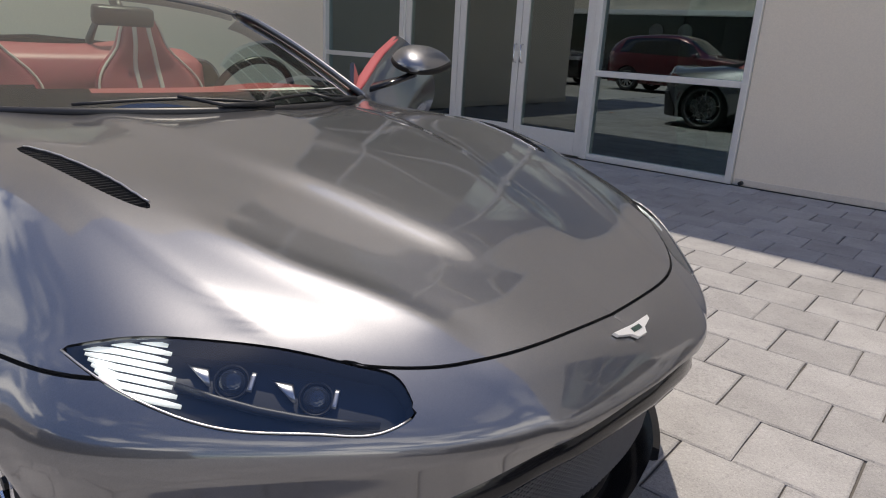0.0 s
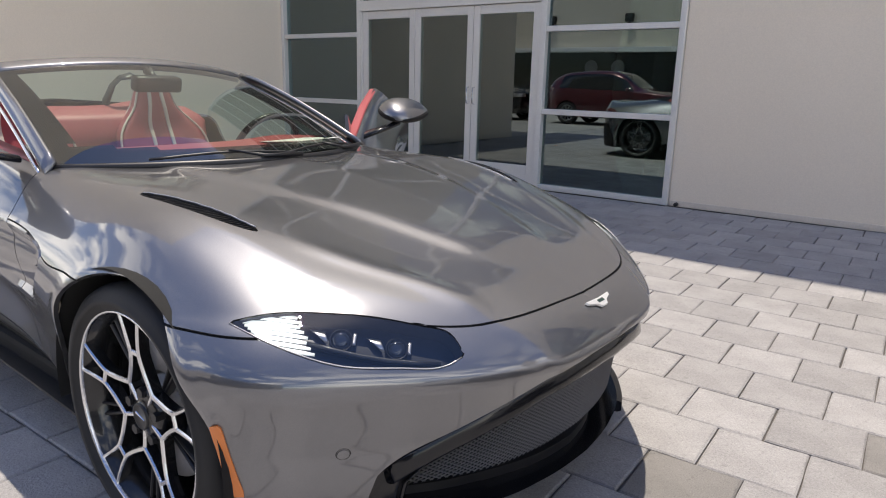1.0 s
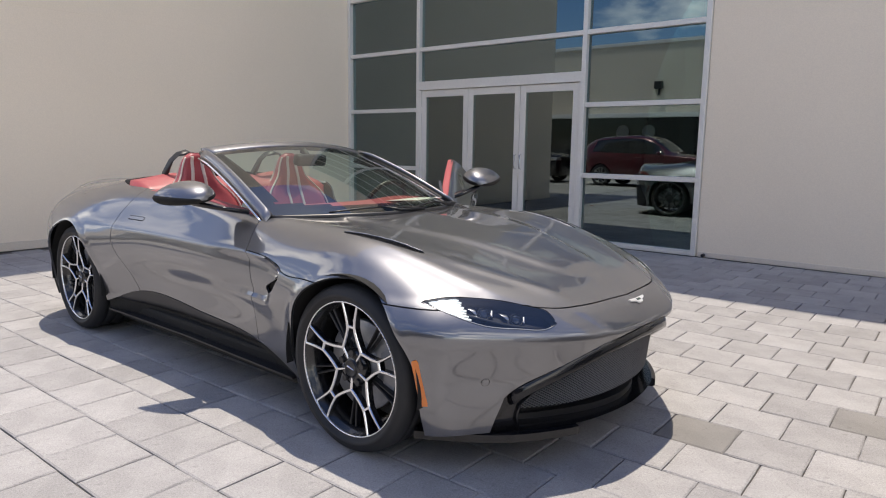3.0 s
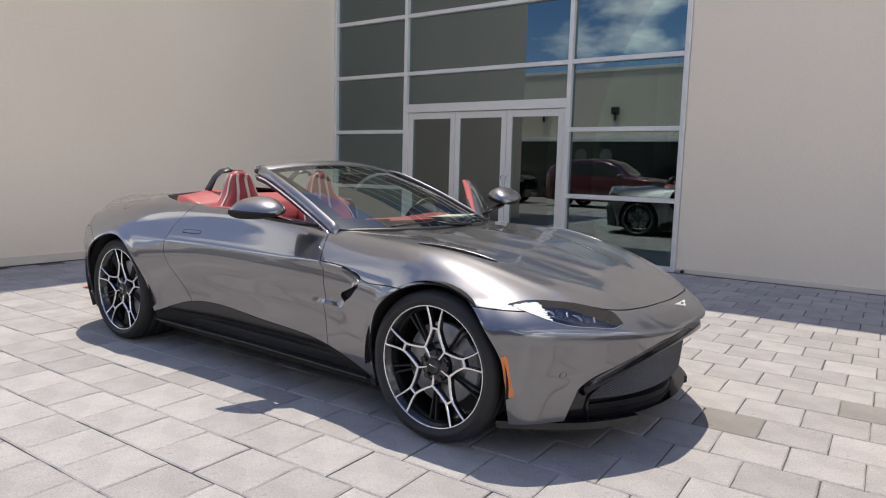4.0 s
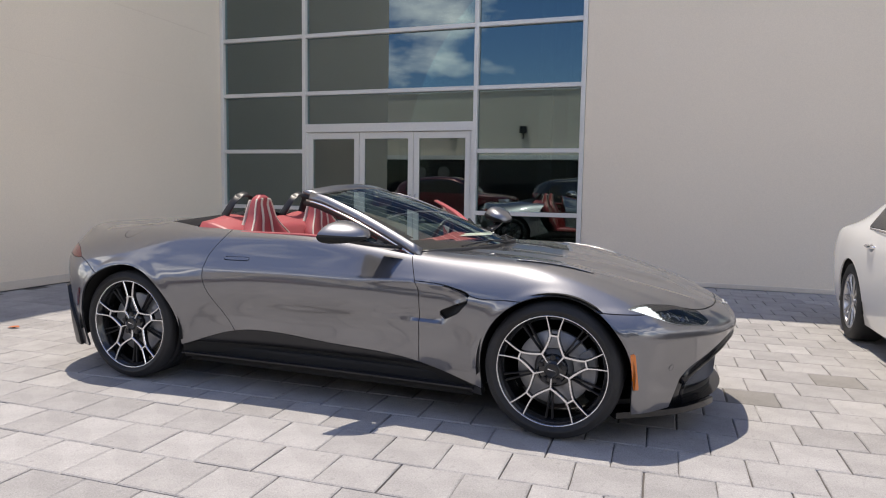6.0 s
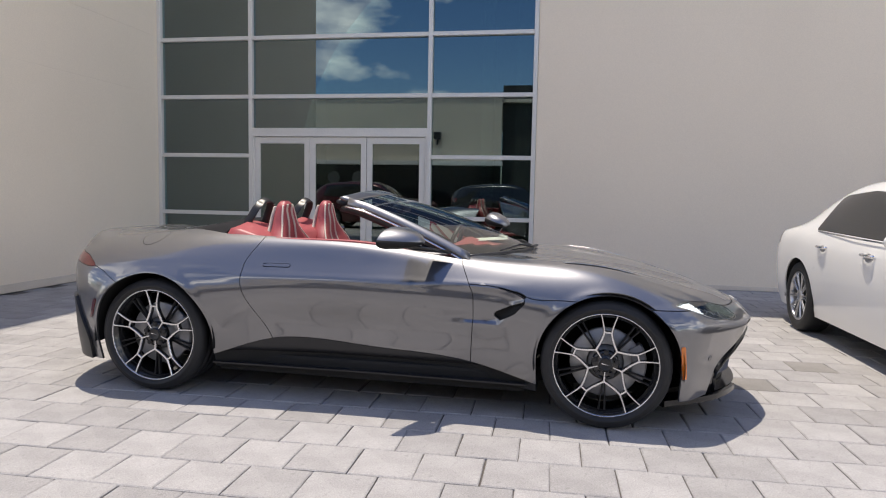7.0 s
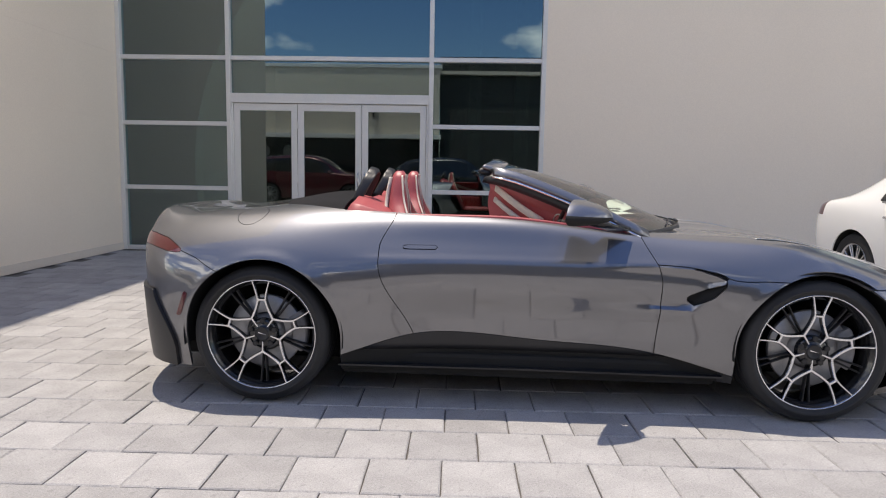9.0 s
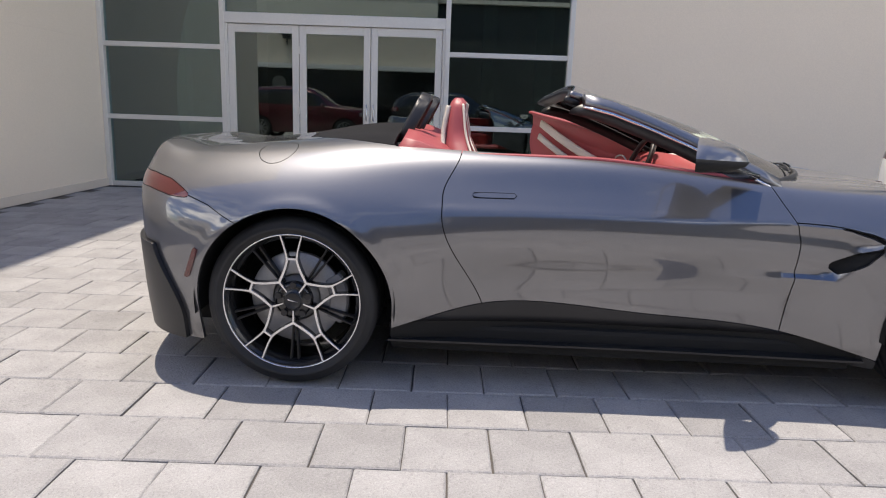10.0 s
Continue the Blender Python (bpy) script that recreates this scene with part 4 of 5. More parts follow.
for s in (1, -1):
    rows = [((1.925, 0.662, 0.160), (2.005, 0.560, 0.158)), ((1.938, 0.657, 0.225), (2.004, 0.574, 0.225)), ((1.955, 0.644, 0.290), (2.016, 0.572, 0.275)), ((1.985, 0.614, 0.335), (2.045, 0.530, 0.318))]
    mids, halves = [], []
    for (ax, ay, az), (bx, by, bz) in rows:
        mids.append((0.5 * (ax + bx) - 0.018, s * 0.5 * (ay + by), 0.5 * (az + bz)))
        halves.append(Vector((0.5 * (bx - ax), s * 0.5 * (by - ay), 0.5 * (bz - az))))
    strip(mids, halves, [Vector((-0.008, -s * 0.006, 0))] * 4, GLOSS_BLACK, "corner_pod", car, "gloss black corner panel beside the grille")
    strip([(m[0] + h.x, m[1] + h.y, m[2] + h.z) for m, h in zip(mids, halves)], [Vector((0.016, s * 0.004, 0))] * 4, [Vector((0, s * 0.007, 0))] * 4, GLOSS_BLACK, "corner_fin", car)

mv = offset(both(inner), -0.045)[0]
mv = mv[mv[:, 1] <= 0.7]


def mesh_x(yy, zz):
    d = (mv[:, 1] - yy) ** 2 + (mv[:, 2] - zz) ** 2
    i = np.argpartition(d, 4)[:4]
    w = 1 / (d[i] + 1e-5)
    return float((mv[i, 0] * w).sum() / w.sum()), math.sqrt(float(d.min()))


wv, wf = [], []
for sgn in (-1, 1):
    for k in range(-70, 71):
        run = []
        for j in range(18):
            zz = 0.245 + j * 0.0165
            yy = k * 0.0165 + sgn * (zz - 0.33) * 1.6
            if abs(yy) > 0.60:
                continue
            xx, d = mesh_x(abs(yy), zz)
            if d < 0.016:
                run.append((xx + 0.001 * sgn, yy, zz))
        for a, b in zip(run, run[1:]):
            i = len(wv)
            t = 0.0016
            wv += [(a[0], a[1] - t, a[2] - t), (a[0] + 0.003, a[1], a[2]), (a[0], a[1] + t, a[2] + t), (b[0], b[1] - t, b[2] - t), (b[0] + 0.003, b[1], b[2]), (b[0], b[1] + t, b[2] + t)]
            wf += [(i, i + 1, i + 4, i + 3), (i + 1, i + 2, i + 5, i + 4)]
link_mesh("grille_mesh", wv, wf, mottled("dark metal mesh", (0.36, 0.36, 0.37), 0.32, (4.0, 100.0), 0.1, 0.0, metal=0.8), car, False, "fine dark metal grille mesh")

lv = lamp_m[0]
lt, lw, lh = (lv - LAMP_A) @ LE1 / LAMP_L, (lv - LAMP_A) @ LE2, (lv - LAMP_A) @ LN


def lamp_point(t, w, depth):
    d = ((lt - t) * LAMP_L) ** 2 + (lw - w) ** 2
    i = np.argpartition(d, 5)[:5]
    k = 1 / (d[i] + 1e-5)
    return LAMP_A + LE1 * LAMP_L * t + LE2 * w + LN * (float((lh[i] * k).sum() / k.sum()) - depth)


GLOW = material("daytime lamp strip", (0.9, 0.92, 0.95), 0.3)
GLOW.node_tree.nodes["Principled BSDF"].inputs["Emission Color"].default_value = (0.92, 1.0, 0.94, 1)
GLOW.node_tree.nodes["Principled BSDF"].inputs["Emission Strength"].default_value = 0.55
PROJECTOR = material("dark projector lens", (0.02, 0.024, 0.034), 0.05, 0.0, 1.0)
BOWL = material("headlamp bowl", (0.028, 0.029, 0.033), 0.42, 0.2, 0.2)
for s in (1, -1):
    turn = (lambda m: m) if s > 0 else mirrored
    lens = shell_part("headlamp", turn(lamp_m), LENS, car, 0.0, "swept-back headlamp with lit white strips")
    lens.visible_shadow = False
    v, f = turn(lamp_m)
    link_mesh("lamp_bowl", v - normals((v, f)) * 0.045, f, BOWL, lens)
    wv2, wf2 = flange(offset(turn(lamp_m), -0.002), 0.055)
    link_mesh("lamp_wall", wv2, wf2[len(f):], BOWL, lens)
    side_n = Vector((LN[0], s * LN[1], LN[2]))
    side_u = Vector((LE2[0], s * LE2[1], LE2[2]))
    side_t = Vector((LE1[0], s * LE1[1], LE1[2]))
    at_side = lambda t, w, d: (lambda q: Vector((q[0], s * q[1], q[2])))(lamp_point(t, w, d))
    for k in range(8):
        w0 = 0.037 - 0.0122 * k
        t0 = 0.035 + 0.017 * max(0, k - 1) + 0.02 * (k == 0)
        t1 = 0.275 + 0.013 * k + 0.008 * math.sin(2.1 * k)
        pts = [at_side(t0 + (t1 - t0) * i / 6, w0 * (0.45 + 0.55 * min(1.0, (i + 1) / 3)) - 0.004 * i / 6, 0.012) for i in range(7)]
        strip(pts, [side_u * h for h in (0.0025, 0.0042, 0.0046, 0.0046, 0.0046, 0.0044, 0.0030)], [side_n * 0.0022] * 7, GLOW, "light_strip", lens)
    q = side_n.to_track_quat("Z", "Y").to_matrix().to_4x4()
    for t in (0.47, 0.71):
        c = at_side(t, 0.0, 0.038)
        v, f = lathe([(0.0255, -0.012), (0.0265, 0.004), (0.0245, 0.007), (0.0225, 0.004), (0.022, -0.012)], 32)
        bezel = link_mesh("lamp_bezel", v, f, SATIN_BLACK, lens)
        bezel.matrix_local = Matrix.Translation(c) @ side_n.to_track_quat("Y", "Z").to_matrix().to_4x4()
        bm = bmesh.new()
        bmesh.ops.create_uvsphere(bm, u_segments=24, v_segments=12, radius=0.0215, matrix=Matrix.Translation(c) @ q @ Matrix.Diagonal((1, 1, 0.45, 1)))
        part("projector", bm, PROJECTOR, lens, "", True)
        # bright vane that stands beside each projector
        run = [at_side(t - 0.105 + 0.012 * i, 0.016 - 0.007 * i, 0.032 + 0.002 * abs(i - 2)) for i in range(5)]
        strip(run, [side_t * (0.017 - 0.0034 * i) for i in range(5)], [side_n * 0.0015] * 5, SILVER, "reflector", lens)
        run = [at_side(t + 0.055, 0.020 - 0.006 * i, 0.030) for i in range(6)]
        strip(run, [side_t * 0.004] * 6, [side_n * 0.0015] * 6, SILVER, "reflector_rib", lens)
    shelf = [at_side(0.33 + 0.115 * i, -0.022 - 0.012 * math.sin(math.pi * i / 5), 0.036) for i in range(6)]
    strip(shelf, [side_u * 0.006] * 6, [side_n * 0.010] * 6, BOWL, "lamp_shelf", lens)
    edge = [at_side(t, float(lamp_low(t)) + 0.0006, -0.0006) for t in np.linspace(0.01, 0.985, 40)]
    tube(edge, 0.0017, SILVER, "lamp_rim", lens, 6, False, "thin bright line round the lamp")
    # vents in bonnet and fender
    floor_m = turn(offset(clip(skin, lambda p: vent_slot(p) + 0.006), -0.016))
    link_mesh("vent_floor", *floor_m, MATT_BLACK, car)
    bm = bmesh.new()
    for k in range(34):
        t = (k + 0.7) / 34.5
        xx, ym = 1.552 - 0.427 * t, 0.613 + 0.092 * t ** 0.72
        hw = 0.024 * math.sqrt(math.sin(math.pi * t ** 0.85))
        zz = float(skin[0][np.argmin((skin[0][:, 0] - xx) ** 2 + (skin[0][:, 1] - ym) ** 2 + 10 * (skin[0][:, 2] < 0.7)), 2])
        box(xx - 0.0016, xx + 0.0016, s * (ym - hw), s * (ym + hw), zz - 0.014, zz - 0.004, 0, bm)
    vent = part("bonnet_vent", bm, SATIN_BLACK, car, "slatted black bonnet vent")
    # thin silver rod paints a sun glint along the slot's inner edge
    glint = []
    for t in np.linspace(0.06, 0.96, 24):
        xx, ym = 1.552 - 0.427 * t, 0.613 + 0.092 * t ** 0.72 - 0.0255 * math.sqrt(math.sin(math.pi * t ** 0.85))
        zz = float(skin[0][np.argmin((skin[0][:, 0] - xx) ** 2 + (skin[0][:, 1] - ym) ** 2 + 10 * (skin[0][:, 2] < 0.7)), 2])
        glint.append((xx, s * ym, zz + 0.0005))
    tube(glint, 0.0022, SILVER, "vent_glint", vent, 6)
    link_mesh("side_vent", *turn(offset(clip(skin, lambda p: gill(p) + 0.008), -0.020)), MATT_BLACK, car, True, "dark side vent behind the wheel")
    amber = lambda p: np.where(p[:, 1] > 0.6, wedge(p, [(1.779, 0.30), (1.801, 0.30), (1.782, 0.482), (1.760, 0.477)]), -1.0)
    shell_part("side_marker", turn(offset(clip(skin, amber), 0.004)), AMBER, car, 0.008, "amber side marker")
    redm = lambda p: np.where(p[:, 1] > 0.6, wedge(p, [(-1.768, 0.44), (-1.742, 0.44), (-1.690, 0.565), (-1.712, 0.57)]), -1.0)
    shell_part("rear_marker", turn(offset(clip(skin, redm), 0.004)), TAIL, car, 0.008, "red rear side marker")
    i = np.argmin(np.abs(skin[0] - np.array((1.905, 0.707, 0.388))).sum(1))
    nn = normals(skin)[i]
    bm = bmesh.new()
    bmesh.ops.create_cone(bm, cap_ends=True, segments=24, radius1=0.014, radius2=0.0125, depth=0.004,
                          matrix=Matrix.Translation((skin[0][i][0], s * skin[0][i][1], skin[0][i][2])) @ Vector((nn[0], s * nn[1], nn[2])).to_track_quat("Z", "Y").to_matrix().to_4x4())
    part("parking_sensor", bm, PAINT, car)
    v, f = lathe([(0.0145, 0), (0.016, 0.0015), (0.0175, 0)], 24)
    ob = link_mesh("sensor_ring", v, f, MATT_BLACK, car)
    ob.matrix_local = Matrix.Translation((skin[0][i][0], s * skin[0][i][1], skin[0][i][2])) @ Vector((nn[0], s * nn[1], nn[2])).to_track_quat("Y", "Z").to_matrix().to_4x4()

# badge: a plain winged shape, whitened to paint in the sun's reflection
i = np.argmin((skin[0][:, 0] - 2.195) ** 2 + (skin[0][:, 1]) ** 2 + (skin[0][:, 2] - 0.602) ** 2)
bp, bn = skin[0][i], normals(skin)[i]
bq = Matrix.Translation((bp[0] + bn[0] * 0.003, 0, bp[2] + bn[2] * 0.003)) @ Vector((bn[0], 0, bn[2])).to_track_quat("Z", "Y").to_matrix().to_4x4()
wing = [(0.0, -0.016), (0.015, -0.016), (0.027, -0.004), (0.062, 0.006), (0.068, 0.016), (0.0, 0.013)]
loop = wing + [(-a, b) for a, b in reversed(wing) if a > 0]
v = [(a, b, 0.0) for a, b in loop] + [(a * 0.97, b * 0.95, 0.006) for a, b in loop]
n = len(loop)
ob = link_mesh("badge", v, [tuple(range(n, 2 * n))] + [(k, (k + 1) % n, n + (k + 1) % n, n + k) for k in range(n)], BADGE, car, False, "winged nose badge, whitened like polished metal in sun")
ob.matrix_local = bq
part("badge_plate", box(-0.016, 0.016, -0.003, 0.007, 0.0062, 0.0076, 0.0006), mottled("dark enamel", (0.03, 0.06, 0.05), 0.3, (9.0, 90.0), 0.2, 0.0), ob, "dark enamel plate of the badge")

# ---- windscreen and its frame ----
def ws_point(a, b):
    """a: -1 to 1 across, b: 0 base to 1 header."""
    base = Vector((0.895 - 0.335 * a * a, 0.702 * a, 0.905 - 0.012 * a * a))
    top = Vector((-0.115 - 0.075 * a * a, 0.598 * a, 1.246 - 0.050 * a * a))
    p = base.lerp(top, b)
    p.z += 0.030 * math.sin(math.pi * b) * (1 - 0.4 * a * a)
    return p


na, nb = 60, 40
v = [ws_point(-0.985 + 1.97 * i / na, j / nb) for i in range(na + 1) for j in range(nb + 1)]
f = [(i * (nb + 1) + j, (i + 1) * (nb + 1) + j, (i + 1) * (nb + 1) + j + 1, i * (nb + 1) + j + 1) for i in range(na) for j in range(nb)]
ws = link_mesh("windscreen", v, f, SCREEN, car, True, "clear raked windscreen")
ws.visible_shadow = False
border = []
for i in range(na):
    for j in range(nb):
        a, b = abs(-0.985 + 1.97 * (i + 0.5) / na), (j + 0.5) / nb
        if a > 0.875 - 0.03 * b + 0.02 * b * b or b < 0.10 + 0.13 * max(0.0, a - 0.45) or b > 0.94:
            border.append(f[i * nb + j])
used = sorted({k for q in border for k in q})
at = {k: n for n, k in enumerate(used)}
link_mesh("screen_border", [v[k] - Vector((0.004, 0, 0.005)) for k in used], [tuple(at[k] for k in q) for q in border], GLOSS_BLACK, ws, True, "black printed border of the screen")


for s in (1, -1):
    pts = [ws_point(s, b) + Vector((0.0, s * 0.004, 0.014 - 0.016 * max(0.0, b - 0.85) / 0.15)) for b in np.linspace(-0.055, 0.985, 14)]
    wide = [Vector((0.004, s * 0.024, -0.024)) * (0.92 - 0.12 * k / 13) for k in range(14)]
    deep = [Vector((0.007, s * 0.007, 0.008)) for k in range(14)]
    strip(pts, wide, deep, PAINT, "windscreen_pillar", car)
    strip([p + Vector((-0.030, -s * 0.016, -0.040)) for p in pts], [Vector((0.026, 0, 0.012))] * 14, [Vector((0.006, s * 0.012, 0.014))] * 14, SATIN_BLACK, "pillar_lining", car)
    tube([p + Vector((-0.006, s * 0.026, -0.030)) for p in pts], 0.0065, CHROME, "pillar_trim", car, 6)
head = [ws_point(a, 1.0) + Vector((-0.012, 0, 0.003)) for a in np.linspace(-0.975, 0.975, 25)]
strip(head, [Vector((0.042, 0, -0.014))] * 25, [Vector((0.004, 0, 0.010))] * 25, PAINT, "windscreen_header", car)
strip([p + Vector((-0.030, 0, -0.018)) for p in head], [Vector((0.032, 0, -0.010))] * 25, [Vector((0.004, 0, 0.012))] * 25, SATIN_BLACK, "header_lining", car)
tube([ws_point(a, -0.012) + Vector((0.012, 0, 0.0)) for a in np.linspace(-1, 1, 25)], 0.014, SATIN_BLACK, "cowl", car, 6)
for a0, a1, b0, b1 in ((-0.66, 0.06, 0.005, 0.035), (0.0, 0.72, 0.005, 0.040)):
    pts = [ws_point(a0 + (a1 - a0) * k / 10, b0 + (b1 - b0) * math.sin(math.pi * k / 10)) + Vector((0.012, 0, 0.012)) for k in range(11)]
    w = tube(pts, 0.005, SATIN_BLACK, "wiper", car, 6)
    arm = [ws_point(a1, 0.0) + Vector((0.05, 0, 0.012)), ws_point(a1 * 0.7 + a0 * 0.3, 0.0) + Vector((0.030, 0, 0.014)), pts[5] + Vector((0, 0, 0.008))]
    tube(arm, [0.010, 0.007, 0.004], SATIN_BLACK, "wiper_arm", w, 6)

# ---- doors, mirrors ----
HINGE = Vector((0.60, 0.84, 0.0))
handle = lambda p: np.where(p[:, 1] > 0.6, np.minimum(0.010 - np.abs(p[:, 2] - 0.808), 0.088 - np.abs(p[:, 0] + 0.535)), -1.0)
handle_m, door_skin = split(door_m, handle, 0.0015)
for s in (1, -1):
    turn = (lambda m: m) if s > 0 else mirrored
    h = Vector((HINGE.x, s * HINGE.y, 0))
    shift = np.array(h)
    v, f = flange(turn(door_skin), 0.02)
    door = sharp(link_mesh("door", v - shift, f, PAINT, car, True, "open driver door with red trim" if s > 0 else "closed passenger door"), 40)
    door.matrix_local = Matrix.Translation(h) @ (pose(0, 0, 0, 0, 0, -52) @ pose(0, 0, 0, 0, 8.5, 0) if s > 0 else Matrix())
    v, f = turn(offset(handle_m, 0.002))
    link_mesh("door_handle", *(lambda m: (m[0] - shift, m[1]))(flange((v, f), 0.01)), PAINT, door)
    inner_m = clip(door_m, lambda p: p[:, 2] - 0.33)
    v, f = turn(offset(inner_m, -0.05))
    v[:, 1] = np.where(np.abs(v[:, 1]) > 0.785, np.sign(v[:, 1]) * 0.785, v[:, 1])
    v[:, 2] = np.minimum(v[:, 2] + 0.035, 0.985)
    link_mesh("door_trim", v - shift, [q[::-1] for q in f], RED, door, True, "red leather door panel")
    top = [(xx, s * 0.690, 0.955 - 0.055 * ramp(-0.2, 0.55, xx)) for xx in np.linspace(-0.67, 0.53, 14)]
    strip([Vector(p) - h for p in top], [Vector((0, 0.024, 0))] * 14, [Vector((0, 0, 0.010))] * 14, RED, "door_top", door)
    for k, (z0, mat) in enumerate(((0.83, CREAM), (0.73, CREAM))):
        pts = [(-0.60 + 0.62 * t, s * 0.742, z0 + 0.06 * (1 - t) ** 2 - 0.10 * t) for t in np.linspace(0, 1, 10)]
        strip([Vector(p) - h for p in pts], [Vector((0, 0.012, 0))] * 10, [Vector((0, 0.004, 0.030 - 0.008 * k))] * 10, mat, "trim_band", door, "cream leather band")
    tube([Vector((0.20 + 0.052 * math.cos(w), s * 0.733, 0.775 + 0.052 * math.sin(w))) - h for w in np.linspace(0, 2 * math.pi, 24, endpoint=False)], 0.006, SILVER, "speaker_ring", door, 6, True)
    pts = [(-0.45 + 0.55 * t, s * 0.725, 0.66 + 0.03 * math.sin(3 * t)) for t in np.linspace(0, 1, 8)]
    strip([Vector(p) - h for p in pts], [Vector((0, 0.035, 0))] * 8, [Vector((0, 0, 0.022))] * 8, RED_DARK, "armrest", door)
    # mirror
    ns, nk, v, f, idx = 13, 36, [], [], []
    for i in range(ns):
        t = i / (ns - 1)
        size = math.sqrt(max(0.0, 1 - (0.985 * t) ** 2.1)) * (0.96 if i == 0 else 1.0)
        for k in range(nk):
            w = 2 * math.pi * k / nk
            b, d = math.copysign(abs(math.cos(w)) ** 0.85, math.cos(w)), math.copysign(abs(math.sin(w)) ** (1.45 if math.sin(w) > 0 else 0.95), math.sin(w))
            up = (0.070 * (1 - 0.12 * b) if d > 0 else 0.050 * (1 - 0.25 * t))
            v.append(Vector((0.148 + 0.235 * t + 0.045 * (1 - b) * (1 - t), s * (0.942 + 0.134 * b * size * (1 - 0.12 * t) - 0.015 * t), 0.992 - 0.010 * t + up * d * size - 0.012 * b * size)) - h)
    for i in range(ns - 1):
        for k in range(nk):
            f.append((i * nk + k, i * nk + nk + k, i * nk + nk + (k + 1) % nk, i * nk + (k + 1) % nk))
            idx.append(1 if k >= nk * 0.43 or k < 2 else 0)
    f += [tuple(range(nk)), tuple(range((ns - 1) * nk, ns * nk))[::-1]]
    idx += [1, 0]
    if s < 0:
        f = [q[::-1] for q in f]
    mirror = sharp(link_mesh("wing_mirror", v, f, [PAINT, MATT_BLACK], door, True, "wing mirror with grey cap and black base", idx), 45)
    cv = [Vector((0.1465 + 0.045 * (1 - math.cos(w) * 0.866), s * (0.942 + 0.116 * math.cos(w)), 0.996 + 0.048 * math.sin(w) - 0.010 * math.cos(w))) - h for w in np.linspace(0, 2 * math.pi, 28, endpoint=False)]
    link_mesh("mirror_glass", cv, [tuple(range(28)) if s < 0 else tuple(range(28))[::-1]], CHROME, mirror, False)
    arm = [Vector((0.30, s * 0.93, 0.955)) - h, Vector((0.37, s * 0.86, 0.935)) - h, Vector((0.45, s * 0.76, 0.915)) - h]
    strip(arm, [Vector((0.040, 0, 0)), Vector((0.045, 0, 0)), Vector((0.06, 0, 0))], [Vector((0, 0, 0.014)), Vector((0, 0, 0.012)), Vector((0, 0, 0.014))], GLOSS_BLACK, "mirror_arm", door)
    tri = [(0.545, s * 0.70, 0.905), (0.30, s * 0.672, 0.925), (0.33, s * 0.66, 0.99)]
    vv = [Vector(p) - h for p in tri] + [Vector((p[0], p[1] - s * 0.018, p[2])) - h for p in tri]
    link_mesh("mirror_plate", vv, [(0, 1, 2), (5, 4, 3), (0, 3, 4, 1), (1, 4, 5, 2), (2, 5, 3, 0)], GLOSS_BLACK, door, False)

# ---- cabin ----
part("cabin_tub", box(-0.98, 0.86, -0.66, 0.66, 0.22, 0.30, 0.02), MATT_BLACK, car)
part("rear_bulkhead", box(-1.02, -0.90, -0.60, 0.60, 0.25, 0.985, 0.03), MATT_BLACK, car)
dash_v, dash_f = [], []
for i in range(21):
    a = -1 + i / 10
    front = ws_point(a * 0.97, 0.0)
    ring = [(front.x - 0.02, front.z - 0.020), (front.x - 0.20, front.z + 0.005), (0.42 - 0.02 * a * a, 0.925 + 0.015 * math.exp(-((a - 0.52) / 0.25) ** 2)), (0.36, 0.905), (0.335, 0.86), (0.36, 0.74), (0.42, 0.60)]
    for xx, zz in ring:
        dash_v.append((xx, 0.665 * a, zz))
for i in range(20):
    for k in range(6):
        dash_f.append((i * 7 + k, i * 7 + k + 1, i * 7 + 8 + k, i * 7 + 7 + k))
link_mesh("dashboard", dash_v, dash_f, RED, car, True, "red leather dashboard")
part("footwell", box(0.40, 0.80, -0.66, 0.66, 0.28, 0.70, 0.02), MATT_BLACK, car)
part("centre_console", box(-0.70, 0.42, -0.12, 0.12, 0.28, 0.66, 0.04), RED_DARK, car)
part("console_panel", box(-0.20, 0.40, -0.075, 0.075, 0.655, 0.68, 0.008), GLOSS_BLACK, car)
v, f = [], []
ring = [Vector((0.30, 0.37, 0.855)) + Matrix.Rotation(radians(22), 3, "Y") @ Vector((0, 0.18 * math.cos(w), 0.18 * math.sin(w))) for w in np.linspace(0, 2 * math.pi, 40, endpoint=False)]
wheel_ob = tube(ring, 0.015, SATIN_BLACK, "steering_wheel", car, 10, True, "black leather steering wheel")
for w in (0, 180, 270):
    e = Vector((0.30, 0.37, 0.855)) + Matrix.Rotation(radians(22), 3, "Y") @ Vector((0, 0.17 * math.cos(radians(w)), 0.17 * math.sin(radians(w))))
    tube([Vector((0.315, 0.37, 0.85)), e], [0.03, 0.014], SATIN_BLACK, "wheel_spoke", wheel_ob, 8)
tube([(0.32, 0.37, 0.85), (0.48, 0.37, 0.78)], 0.04, SATIN_BLACK, "steering_column", car, 12)
bm = box(-0.03, 0.03, -0.11, 0.11, -0.035, 0.035, 0.018)
mir = part("cabin_mirror", bm, SATIN_BLACK, car, "black cabin mirror", True)
hang = pose(0.02, 0.0, 1.155, 0, 15, 0)
mir.matrix_local = hang
back = hang.inverted()
tube([back @ Vector((0.02, 0, 1.17)), back @ Vector((-0.05, 0, 1.212))], [0.012, 0.022], SATIN_BLACK, "mirror_stem", mir, 8)

